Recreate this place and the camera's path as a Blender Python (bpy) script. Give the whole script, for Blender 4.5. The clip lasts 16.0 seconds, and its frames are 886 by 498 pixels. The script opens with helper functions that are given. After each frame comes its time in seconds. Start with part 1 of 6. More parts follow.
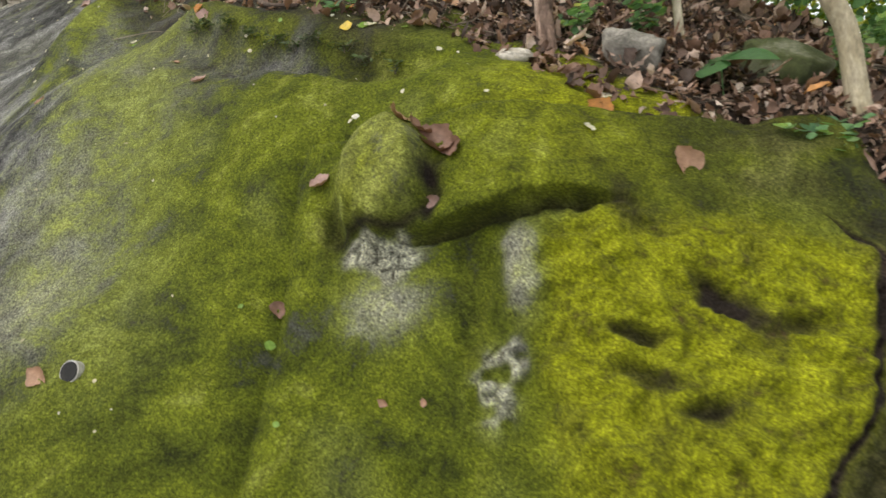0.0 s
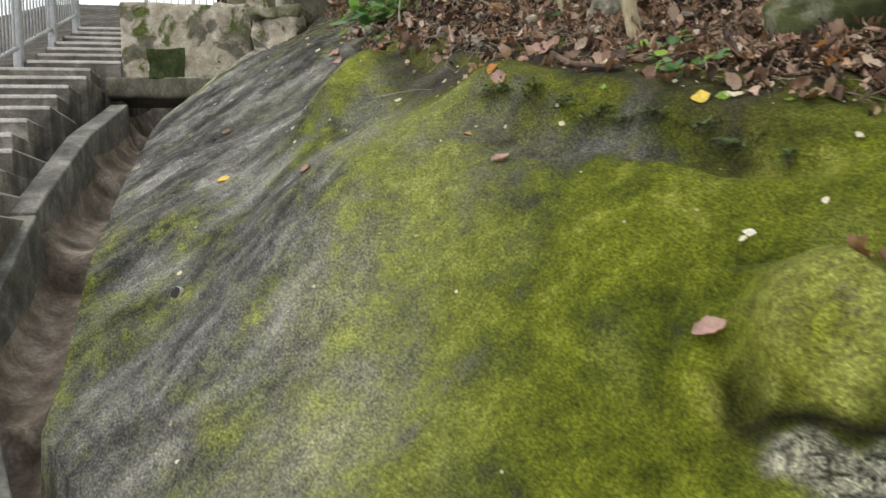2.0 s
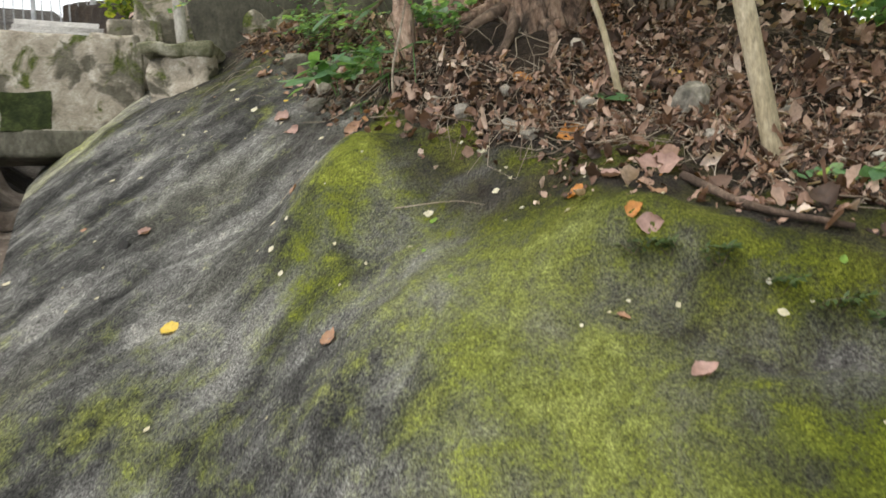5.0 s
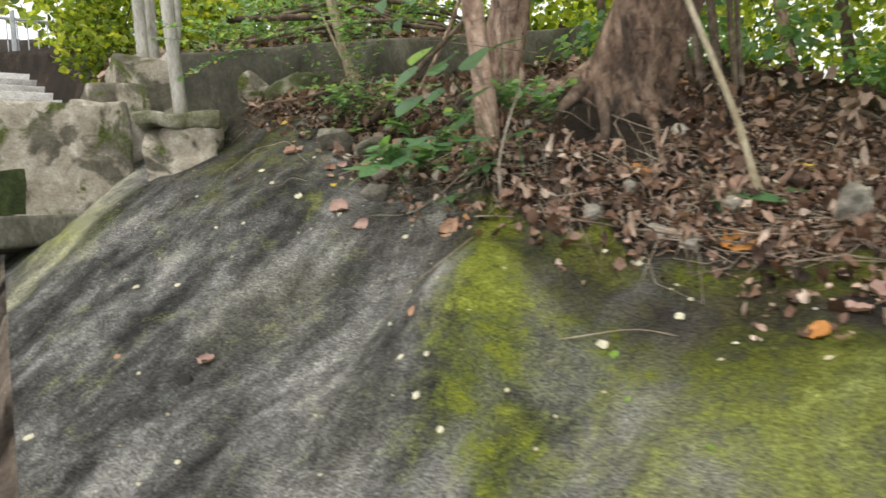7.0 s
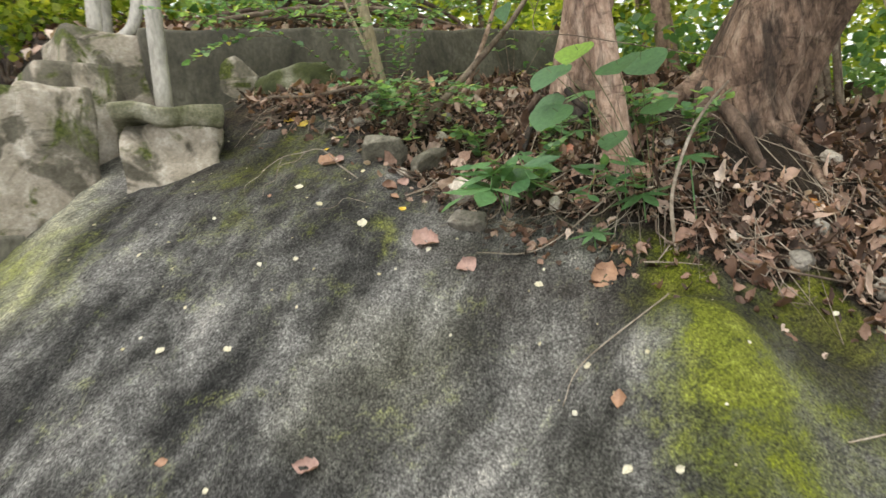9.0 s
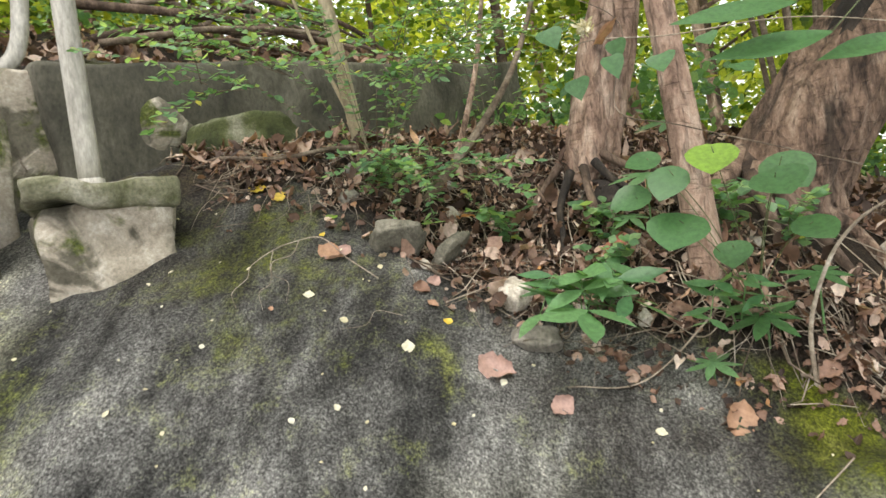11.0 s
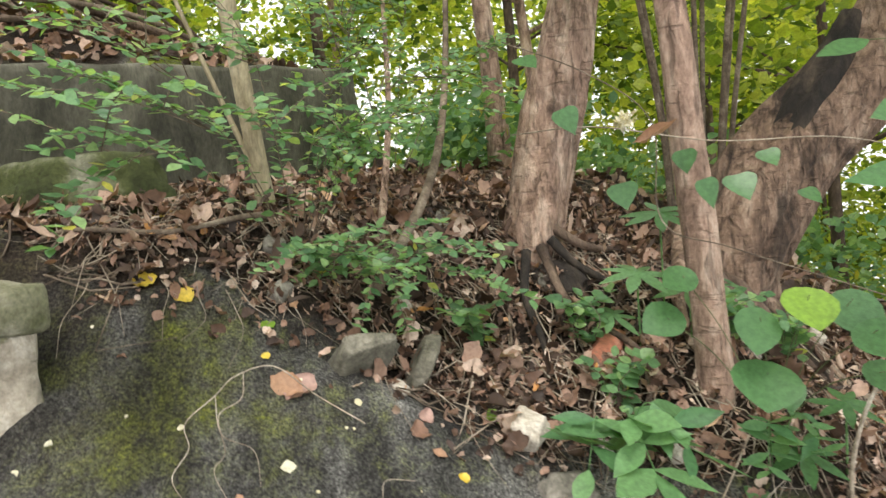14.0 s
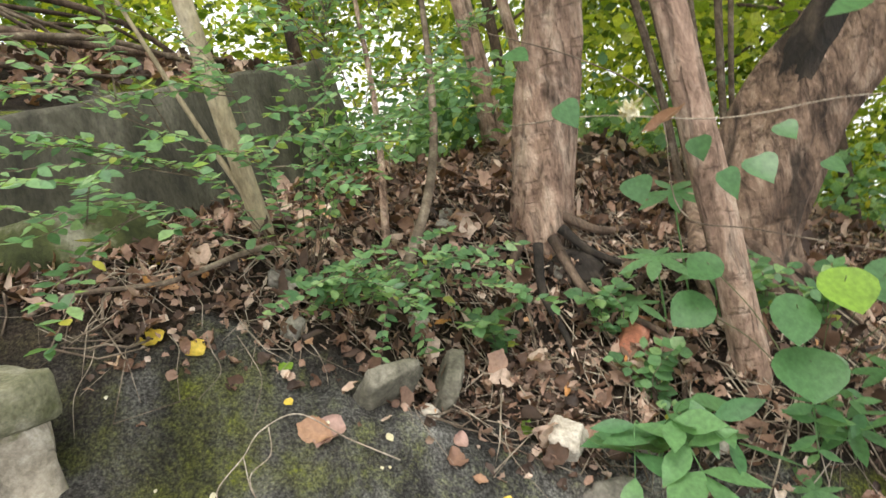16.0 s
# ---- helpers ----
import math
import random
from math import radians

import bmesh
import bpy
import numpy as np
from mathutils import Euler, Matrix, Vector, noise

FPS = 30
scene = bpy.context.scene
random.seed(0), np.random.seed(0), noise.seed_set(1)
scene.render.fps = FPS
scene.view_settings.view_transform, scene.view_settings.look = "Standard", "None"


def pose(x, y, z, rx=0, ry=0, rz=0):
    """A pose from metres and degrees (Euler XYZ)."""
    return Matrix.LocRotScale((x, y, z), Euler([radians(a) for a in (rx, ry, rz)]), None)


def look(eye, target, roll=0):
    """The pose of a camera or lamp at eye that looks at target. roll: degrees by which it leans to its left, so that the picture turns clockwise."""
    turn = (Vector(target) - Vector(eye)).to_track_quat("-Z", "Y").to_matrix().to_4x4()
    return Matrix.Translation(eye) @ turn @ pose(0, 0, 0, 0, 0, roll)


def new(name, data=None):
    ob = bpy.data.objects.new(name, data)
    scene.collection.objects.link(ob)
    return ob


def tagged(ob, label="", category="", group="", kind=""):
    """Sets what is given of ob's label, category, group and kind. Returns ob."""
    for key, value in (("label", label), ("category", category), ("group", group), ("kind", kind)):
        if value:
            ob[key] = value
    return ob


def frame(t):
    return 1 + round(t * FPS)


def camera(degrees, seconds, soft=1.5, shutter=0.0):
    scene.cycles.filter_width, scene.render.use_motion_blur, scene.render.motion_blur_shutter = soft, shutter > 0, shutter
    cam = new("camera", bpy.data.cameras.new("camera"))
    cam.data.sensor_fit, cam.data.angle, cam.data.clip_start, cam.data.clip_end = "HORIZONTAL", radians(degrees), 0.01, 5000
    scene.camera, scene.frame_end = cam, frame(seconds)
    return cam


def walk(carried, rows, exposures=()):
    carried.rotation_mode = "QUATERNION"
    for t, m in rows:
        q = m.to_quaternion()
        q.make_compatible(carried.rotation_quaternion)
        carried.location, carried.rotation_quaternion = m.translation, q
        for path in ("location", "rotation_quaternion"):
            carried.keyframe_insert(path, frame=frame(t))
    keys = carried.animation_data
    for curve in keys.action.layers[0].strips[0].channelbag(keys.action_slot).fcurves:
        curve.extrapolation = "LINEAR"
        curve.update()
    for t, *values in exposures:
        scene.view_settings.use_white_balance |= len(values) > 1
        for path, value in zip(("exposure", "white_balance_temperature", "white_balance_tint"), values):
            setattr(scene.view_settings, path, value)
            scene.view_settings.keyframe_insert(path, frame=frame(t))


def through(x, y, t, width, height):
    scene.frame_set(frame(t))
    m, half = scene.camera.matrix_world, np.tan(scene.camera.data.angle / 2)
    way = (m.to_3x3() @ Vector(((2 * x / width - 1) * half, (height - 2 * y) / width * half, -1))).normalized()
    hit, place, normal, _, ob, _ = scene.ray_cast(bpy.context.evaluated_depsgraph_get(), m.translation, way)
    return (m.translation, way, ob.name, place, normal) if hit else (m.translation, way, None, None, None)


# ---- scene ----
cam = camera(65.9, 16.0, 1.5, 0.5)
METRES, EYE, TILT, LEAN, TURN = 8.0, 1.5, -3.15, 6.2, -43.43
ROWS = [
    (0.0, 0.0, 0.0, 0.0, -0.0, 0.0, -0.0),
    (0.5, -0.0245, 0.0177, 0.0126, -0.22, -1.14, -0.33),
    (1.0, -0.0485, 0.0388, 0.0206, 6.16, -0.39, -2.36),
    (1.5, -0.0682, 0.0602, 0.0397, 10.28, 1.32, -3.55),
    (2.0, -0.0932, 0.0789, 0.0456, 13.37, 1.7, -3.92),
    (2.5, -0.1162, 0.0933, 0.0628, 11.83, 2.17, -2.61),
    (3.0, -0.1413, 0.1183, 0.0726, 10.46, 2.38, -2.39),
    (5.5, -0.2525, 0.1972, 0.1469, -3.52, 3.58, -1.22),
    (6.0, -0.2814, 0.2026, 0.1626, -7.86, 4.63, -0.55),
    (6.5, -0.3105, 0.2193, 0.1669, -8.56, 5.21, -0.34),
    (7.0, -0.3513, 0.2469, 0.1757, -7.12, 5.78, 0.44),
    (7.5, -0.3939, 0.2681, 0.1841, -7.1, 4.85, 0.35),
    (8.0, -0.4243, 0.2908, 0.1892, -9.21, 4.5, 0.27),
    (8.5, -0.444, 0.3279, 0.2008, -12.3, 5.85, -0.5),
    (9.0, -0.4591, 0.361, 0.21, -17.38, 5.56, 0.84),
    (9.5, -0.4851, 0.3909, 0.2328, -22.16, 5.64, 1.42),
    (12.0, -0.5272, 0.5067, 0.3024, -36.57, 3.47, 4.18),
    (12.5, -0.5276, 0.5311, 0.3207, -40.75, 2.94, 4.18),
    (13.0, -0.5385, 0.5499, 0.3285, -45.85, 2.37, 4.69),
    (13.5, -0.5564, 0.5613, 0.345, -51.86, 0.08, 3.9),
    (14.0, -0.5639, 0.5817, 0.3472, -53.56, 0.66, 3.9),
    (14.5, -0.5639, 0.603, 0.3647, -56.26, 0.15, 6.27),
    (15.0, -0.5697, 0.6118, 0.3682, -57.58, -0.02, 7.04),
    (15.5, -0.5668, 0.606, 0.3713, -56.24, -1.07, 7.79),
    (16.0, -0.5554, 0.5896, 0.3687, -53.66, -2.62, 11.26),
]
walk(cam, [(t, pose(0, 0, EYE, TILT, LEAN, TURN) @ pose(METRES * x, METRES * y, METRES * z, 90 + pitch, roll, yaw)) for t, x, y, z, yaw, pitch, roll in ROWS],
     exposures=[(0, 0.0), (5.0, 0.13), (9.0, 0.3), (12.0, 0.55), (16.0, 0.52)])

# ---------------------------------------------------------------- light
world = bpy.data.worlds.new("sky")
scene.world = world
world.use_nodes = True
wn = world.node_tree.nodes
sky = wn.new("ShaderNodeTexSky")
sky.sky_type = "NISHITA"
sky.sun_disc = False
sky.sun_elevation, sky.sun_rotation = radians(58), radians(-60)
sky.air_density, sky.dust_density, sky.ozone_density = 1.6, 5.0, 1.0
haze = wn.new("ShaderNodeMixRGB")
haze.inputs[0].default_value = 0.75
haze.inputs[2].default_value = (9.15, 9.15, 9.1, 1)
world.node_tree.links.new(sky.outputs[0], haze.inputs[1])
world.node_tree.links.new(haze.outputs[0], wn["Background"].inputs[0])
wn["Background"].inputs[1].default_value = 0.17

sun_data = bpy.data.lights.new("sun", "SUN")
sun_data.energy, sun_data.angle, sun_data.color = 1.5, radians(25), (1.0, 0.95, 0.86)
sun = new("sun", sun_data)
sun.matrix_world = look((-6, 4, 14), (0, 4, 0))


# ---------------------------------------------------------------- materials
def nodes_of(name):
    m = bpy.data.materials.new(name)
    m.use_nodes = True
    return m, m.node_tree.nodes, m.node_tree.links, m.node_tree.nodes["Principled BSDF"]


def noise_node(n, l, scale, detail=6.0, rough=0.6, coord=None, distort=0.0):
    t = n.new("ShaderNodeTexNoise")
    t.inputs["Scale"].default_value, t.inputs["Detail"].default_value = scale, detail
    t.inputs["Roughness"].default_value, t.inputs["Distortion"].default_value = rough, distort
    if coord:
        l.new(coord, t.inputs["Vector"])
    return t


def ramp_node(n, l, src, stops):
    r = n.new("ShaderNodeValToRGB")
    e = r.color_ramp.elements
    while len(e) < len(stops):
        e.new(0.5)
    for k, (p, c) in zip(e, stops):
        k.position, k.color = p, (*c, 1) if len(c) == 3 else c
    l.new(src, r.inputs[0])
    return r


def mix_node(n, l, fac, a, b, mode="MIX"):
    x = n.new("ShaderNodeMixRGB")
    x.blend_type = mode
    for s, v in ((0, fac), (1, a), (2, b)):
        if isinstance(v, (int, float)):
            x.inputs[s].default_value = v
        elif isinstance(v, tuple):
            x.inputs[s].default_value = (*v, 1)
        else:
            l.new(v, x.inputs[s])
    return x.outputs[0]


def math_node(n, l, op, a, b, clamp=False):
    x = n.new("ShaderNodeMath")
    x.operation, x.use_clamp = op, clamp
    for s, v in ((0, a), (1, b)):
        if isinstance(v, (int, float)):
            x.inputs[s].default_value = v
        else:
            l.new(v, x.inputs[s])
    return x.outputs[0]


def bump_node(n, l, bsdf, height, strength, dist):
    b = n.new("ShaderNodeBump")
    b.inputs["Strength"].default_value, b.inputs["Distance"].default_value = strength, dist
    l.new(height, b.inputs["Height"])
    l.new(b.outputs[0], bsdf.inputs["Normal"])


def object_coord(n):
    return n.new("ShaderNodeTexCoord").outputs["Object"]


def rough_material(name, dark, mid, light, scale=6.0, fine=60.0, roughness=0.9, relief=0.5, dist=0.02, stretch=None, vary=0.0):
    """A surface with colour at two scales and fine relief."""
    m, n, l, b = nodes_of(name)
    co = object_coord(n)
    if stretch:
        mp = n.new("ShaderNodeMapping")
        mp.inputs["Scale"].default_value = stretch
        l.new(co, mp.inputs["Vector"])
        co = mp.outputs[0]
    big, small = noise_node(n, l, scale, 8, 0.65, co, 0.4), noise_node(n, l, fine, 5, 0.7, co)
    col = ramp_node(n, l, big.outputs[0], [(0.3, dark), (0.5, mid), (0.72, light)]).outputs[0]
    grain = ramp_node(n, l, small.outputs[0], [(0.3, (0.55,) * 3), (0.7, (1.25,) * 3)]).outputs[0]
    col = mix_node(n, l, 1.0, col, grain, "MULTIPLY")
    if vary:
        oi = n.new("ShaderNodeObjectInfo")
        v = ramp_node(n, l, oi.outputs["Random"], [(0, (1 - vary,) * 3), (1, (1 + vary,) * 3)]).outputs[0]
        col = mix_node(n, l, 1.0, col, v, "MULTIPLY")
    l.new(col, b.inputs["Base Color"])
    b.inputs["Roughness"].default_value = roughness
    h = math_node(n, l, "ADD", big.outputs[0], math_node(n, l, "MULTIPLY", small.outputs[0], 0.5))
    bump_node(n, l, b, h, relief, dist)
    return m


def leaf_material(name, stops, gloss=0.45, through=0.35):
    """Leaf colour varied leaf by leaf, with light passing through the blade."""
    m, n, l, b = nodes_of(name)
    g = n.new("ShaderNodeNewGeometry")
    co = object_coord(n)
    spot = noise_node(n, l, 55, 4, 0.7, co)
    base = ramp_node(n, l, g.outputs["Random Per Island"], stops).outputs[0]
    shade = ramp_node(n, l, spot.outputs[0], [(0.3, (0.7,) * 3), (0.7, (1.2,) * 3)]).outputs[0]
    col = mix_node(n, l, 1.0, base, shade, "MULTIPLY")
    l.new(col, b.inputs["Base Color"])
    b.inputs["Roughness"].default_value = gloss
    if through:
        t = n.new("ShaderNodeBsdfTranslucent")
        l.new(mix_node(n, l, 1.0, col, (1.5, 1.35, 0.6), "MULTIPLY"), t.inputs[0])
        mx = n.new("ShaderNodeMixShader")
        mx.inputs[0].default_value = through
        l.new(b.outputs[0], mx.inputs[1])
        l.new(t.outputs[0], mx.inputs[2])
        l.new(mx.outputs[0], n["Material Output"].inputs[0])
    bump_node(n, l, b, spot.outputs[0], 0.3, 0.004)
    return m


def slope_material():
    """Sprayed concrete: grey with dark damp streaks and pale lichen; moss, soil and painted recess shade by the
    surface's own zones.
    """
    m, n, l, b = nodes_of("mossy_sprayed_concrete")
    co = object_coord(n)
    at = n.new("ShaderNodeAttribute")
    at.attribute_name = "zones"
    sep = n.new("ShaderNodeSeparateColor")
    l.new(at.outputs["Color"], sep.inputs[0])
    mp = n.new("ShaderNodeMapping")
    mp.inputs["Rotation"].default_value = (0, 0, radians(-21))
    mp.inputs["Scale"].default_value = (1.0, 2.4, 1.0)
    l.new(co, mp.inputs["Vector"])
    streak = noise_node(n, l, 1.6, 8, 0.62, mp.outputs[0], 0.3)
    patch = noise_node(n, l, 3.6, 10, 0.7, co, 0.4)
    blot = noise_node(n, l, 11, 8, 0.72, co, 0.3)
    grit = noise_node(n, l, 95, 4, 0.75, co)
    grit2 = noise_node(n, l, 160, 4, 0.85, co)
    grey = ramp_node(n, l, streak.outputs[0], [(0.34, (0.04, 0.041, 0.039)), (0.45, (0.115, 0.115, 0.107)), (0.55, (0.25, 0.248, 0.233)), (0.66, (0.45, 0.44, 0.41))]).outputs[0]
    pale = ramp_node(n, l, blot.outputs[0], [(0.3, (0.45,) * 3), (0.5, (0.95,) * 3), (0.7, (1.6,) * 3)]).outputs[0]
    lich = mix_node(n, l, 0.45, (0.82, 0.8, 0.68), (0.62, 0.62, 0.34))
    grey = mix_node(n, l, math_node(n, l, "MULTIPLY", at.outputs["Alpha"], 0.88, True), grey, lich)
    grey = mix_node(n, l, 1.0, grey, pale, "MULTIPLY")
    pits = ramp_node(n, l, grit.outputs[0], [(0.38, (0.12,) * 3), (0.46, (0.62,) * 3), (0.54, (1.2,) * 3), (0.64, (2.1,) * 3)]).outputs[0]
    fine = ramp_node(n, l, grit2.outputs[0], [(0.36, (0.22,) * 3), (0.5, (1.0,) * 3), (0.64, (2.0,) * 3)]).outputs[0]
    grey = mix_node(n, l, 0.68, grey, pits, "MULTIPLY")
    grey = mix_node(n, l, 0.8, grey, fine, "MULTIPLY")
    # moss: yellow-green to deep green, granular, thin over pale concrete in places
    mo = ramp_node(n, l, patch.outputs[0], [(0.32, (0.035, 0.045, 0.004)), (0.44, (0.12, 0.15, 0.008)), (0.56, (0.215, 0.255, 0.014)), (0.70, (0.41, 0.445, 0.08))]).outputs[0]
    bright = ramp_node(n, l, blot.outputs[0], [(0.30, (0.16, 0.10, 0.03)), (0.40, (0.2, 0.21, 0.01)), (0.5, (0.36, 0.385, 0.008)), (0.66, (0.56, 0.58, 0.02))]).outputs[0]
    thin = ramp_node(n, l, blot.outputs[0], [(0.36, (0, 0, 0)), (0.66, (1, 1, 1))]).outputs[0]
    mo = mix_node(n, l, math_node(n, l, "MULTIPLY", at.outputs["Alpha"], math_node(n, l, "ADD", math_node(n, l, "MULTIPLY", thin, 0.6), 0.3), True), mo, (0.52, 0.55, 0.22))
    mo = mix_node(n, l, 0.45, mo, pale, "MULTIPLY")
    mo = mix_node(n, l, sep.outputs[2], mo, bright)
    mo = mix_node(n, l, 0.5, mo, pits, "MULTIPLY")
    mo = mix_node(n, l, 0.6, mo, fine, "MULTIPLY")
    ragged = math_node(n, l, "MULTIPLY", math_node(n, l, "SUBTRACT", patch.outputs[0], 0.5), 1.5)
    ragged = math_node(n, l, "ADD", ragged, math_node(n, l, "MULTIPLY", math_node(n, l, "SUBTRACT", blot.outputs[0], 0.5), 1.3))
    ragged = math_node(n, l, "ADD", ragged, math_node(n, l, "MULTIPLY", math_node(n, l, "SUBTRACT", grit.outputs[0], 0.5), 0.8))
    mask = math_node(n, l, "ADD", sep.outputs[0], math_node(n, l, "MULTIPLY", ragged, 0.8))
    mask = ramp_node(n, l, mask, [(0.12, (0, 0, 0)), (0.62, (1, 1, 1))]).outputs[0]
    col = mix_node(n, l, mask, grey, mo)
    # this dark colour serves the soil and the shade painted into recesses
    soil_and_shade = ramp_node(n, l, patch.outputs[0], [(0.3, (0.015, 0.011, 0.008)), (0.55, (0.045, 0.032, 0.022)), (0.75, (0.11, 0.08, 0.057))]).outputs[0]
    soil_and_shade = mix_node(n, l, 0.7, soil_and_shade, pits, "MULTIPLY")
    col = mix_node(n, l, sep.outputs[1], col, soil_and_shade)
    l.new(col, b.inputs["Base Color"])
    b.inputs["Roughness"].default_value = 0.95
    b.inputs["Specular IOR Level"].default_value = 0.25
    h = math_node(n, l, "ADD", math_node(n, l, "MULTIPLY", grit.outputs[0], 0.9), math_node(n, l, "MULTIPLY", grit2.outputs[0], 0.45))
    h = math_node(n, l, "ADD", h, math_node(n, l, "MULTIPLY", blot.outputs[0], 1.6))
    bump_node(n, l, b, h, 1.0, 0.03)
    return m


def parapet_material():
    """Old render: pale plaster worn to dark stains, with green and black growth in hard-edged blotches."""
    m, n, l, b = nodes_of("blotched_render")
    co = object_coord(n)
    big, mid, fine = noise_node(n, l, 3.2, 5, 0.55, co, 0.6), noise_node(n, l, 8, 8, 0.7, co, 0.4), noise_node(n, l, 70, 4, 0.75, co)
    base = ramp_node(n, l, mid.outputs[0], [(0.3, (0.22, 0.19, 0.14)), (0.5, (0.38, 0.335, 0.265)), (0.7, (0.6, 0.56, 0.48))]).outputs[0]
    stain = ramp_node(n, l, mid.outputs[0], [(0.3, (0.05, 0.045, 0.03)), (0.7, (0.22, 0.2, 0.15))]).outputs[0]
    green = ramp_node(n, l, fine.outputs[0], [(0.3, (0.03, 0.045, 0.008)), (0.7, (0.12, 0.14, 0.025))]).outputs[0]
    sm = ramp_node(n, l, big.outputs[0], [(0.47, (0, 0, 0)), (0.53, (1, 1, 1))]).outputs[0]
    other = noise_node(n, l, 4.4, 6, 0.6, co, 0.8)
    gm = ramp_node(n, l, other.outputs[0], [(0.54, (0, 0, 0)), (0.63, (1, 1, 1))]).outputs[0]
    col = mix_node(n, l, gm, mix_node(n, l, sm, base, stain), green)
    col = mix_node(n, l, 0.6, col, ramp_node(n, l, fine.outputs[0], [(0.3, (0.5,) * 3), (0.7, (1.4,) * 3)]).outputs[0], "MULTIPLY")
    l.new(col, b.inputs["Base Color"])
    b.inputs["Roughness"].default_value = 0.92
    h = math_node(n, l, "ADD", math_node(n, l, "MULTIPLY", sm, -0.6), math_node(n, l, "ADD", mid.outputs[0], math_node(n, l, "MULTIPLY", fine.outputs[0], 0.4)))
    bump_node(n, l, b, h, 0.7, 0.02)
    return m


def rotten_bark(name, dark, mid, light):
    """Bark with dark hollows and flaking pale plates."""
    m, n, l, b = nodes_of(name)
    co = object_coord(n)
    mp = n.new("ShaderNodeMapping")
    mp.inputs["Scale"].default_value = (1, 1, 0.45)
    l.new(co, mp.inputs["Vector"])
    big, mid_n, fine = noise_node(n, l, 3.0, 6, 0.6, mp.outputs[0], 0.6), noise_node(n, l, 11, 9, 0.72, mp.outputs[0], 0.5), noise_node(n, l, 60, 5, 0.75, mp.outputs[0])
    ring_map = n.new("ShaderNodeMapping")
    ring_map.inputs["Scale"].default_value = (0.35, 0.35, 2.2)
    l.new(co, ring_map.inputs["Vector"])
    rings = noise_node(n, l, 9, 5, 0.65, ring_map.outputs[0], 0.6)
    col = ramp_node(n, l, mid_n.outputs[0], [(0.33, dark), (0.5, mid), (0.68, light)]).outputs[0]
    hollow = ramp_node(n, l, big.outputs[0], [(0.37, (0.22,) * 3), (0.44, (1.0,) * 3)]).outputs[0]
    col = mix_node(n, l, 1.0, col, hollow, "MULTIPLY")
    col = mix_node(n, l, 0.15, col, ramp_node(n, l, rings.outputs[0], [(0.36, (0.45,) * 3), (0.46, (1.0,) * 3), (0.66, (1.15,) * 3)]).outputs[0], "MULTIPLY")
    col = mix_node(n, l, 0.7, col, ramp_node(n, l, fine.outputs[0], [(0.3, (0.5,) * 3), (0.7, (1.4,) * 3)]).outputs[0], "MULTIPLY")
    crack_map = n.new("ShaderNodeMapping")
    crack_map.inputs["Scale"].default_value = (1, 1, 0.16)
    l.new(co, crack_map.inputs["Vector"])
    cracks = noise_node(n, l, 34, 4, 0.6, crack_map.outputs[0], 0.8)
    scars = noise_node(n, l, 22, 3, 0.5, ring_map.outputs[0], 0.9)
    cut = mix_node(n, l, 1.0, ramp_node(n, l, cracks.outputs[0], [(0.37, (0.3,) * 3), (0.45, (1.0,) * 3)]).outputs[0], ramp_node(n, l, scars.outputs[0], [(0.32, (0.35,) * 3), (0.38, (1.0,) * 3)]).outputs[0], "MULTIPLY")
    col = mix_node(n, l, 0.5, col, cut, "MULTIPLY")
    l.new(col, b.inputs["Base Color"])
    b.inputs["Roughness"].default_value = 0.93
    h = math_node(n, l, "ADD", mid_n.outputs[0], math_node(n, l, "ADD", math_node(n, l, "MULTIPLY", fine.outputs[0], 0.4), math_node(n, l, "ADD", math_node(n, l, "MULTIPLY", rings.outputs[0], 0.5), math_node(n, l, "MULTIPLY", cut, 0.5))))
    bump_node(n, l, b, h, 1.0, 0.03)
    return m


MAT_SLOPE = slope_material()
MAT_CONCRETE = parapet_material()
MAT_WALL = rough_material("dark_old_concrete", (0.03, 0.029, 0.021), (0.10, 0.095, 0.07), (0.25, 0.235, 0.185), 2.6, 50, 0.95, 0.6, 0.02, (1, 1, 0.6))
MAT_STEP = rough_material("step_concrete", (0.035, 0.032, 0.026), (0.13, 0.118, 0.1), (0.36, 0.34, 0.3), 4.0, 65, 0.9, 0.5, 0.012, None, 0.2)
# step concrete with the sky light on it painted into a paler colour
MAT_STEP_LIT = rough_material("sky_lit_step_concrete", (0.3, 0.29, 0.265), (0.52, 0.5, 0.47), (0.72, 0.7, 0.67), 4.0, 65, 0.85, 0.3, 0.008, None, 0.12)
MAT_KERB = rough_material("kerb_concrete", (0.05, 0.05, 0.045), (0.14, 0.138, 0.125), (0.34, 0.33, 0.3), 4.5, 60, 0.9, 0.5, 0.012)
MAT_CHAR = rough_material("rotten_black_wood", (0.006, 0.005, 0.004), (0.024, 0.018, 0.014), (0.1, 0.075, 0.055), 9, 60, 0.9, 1.0, 0.02, (1, 1, 0.4))
MAT_CHANNEL = rough_material("channel_concrete", (0.045, 0.034, 0.022), (0.17, 0.135, 0.105), (0.42, 0.37, 0.31), 4.2, 50, 0.85, 0.5, 0.015)
MAT_MOSSY = rough_material("mossy_concrete", (0.02, 0.028, 0.006), (0.065, 0.078, 0.022), (0.26, 0.255, 0.19), 5, 80, 0.95, 0.7, 0.02)
MAT_CAP = rough_material("mossy_cap_concrete", (0.06, 0.068, 0.022), (0.2, 0.195, 0.125), (0.5, 0.475, 0.39), 6, 70, 0.95, 0.7, 0.015)
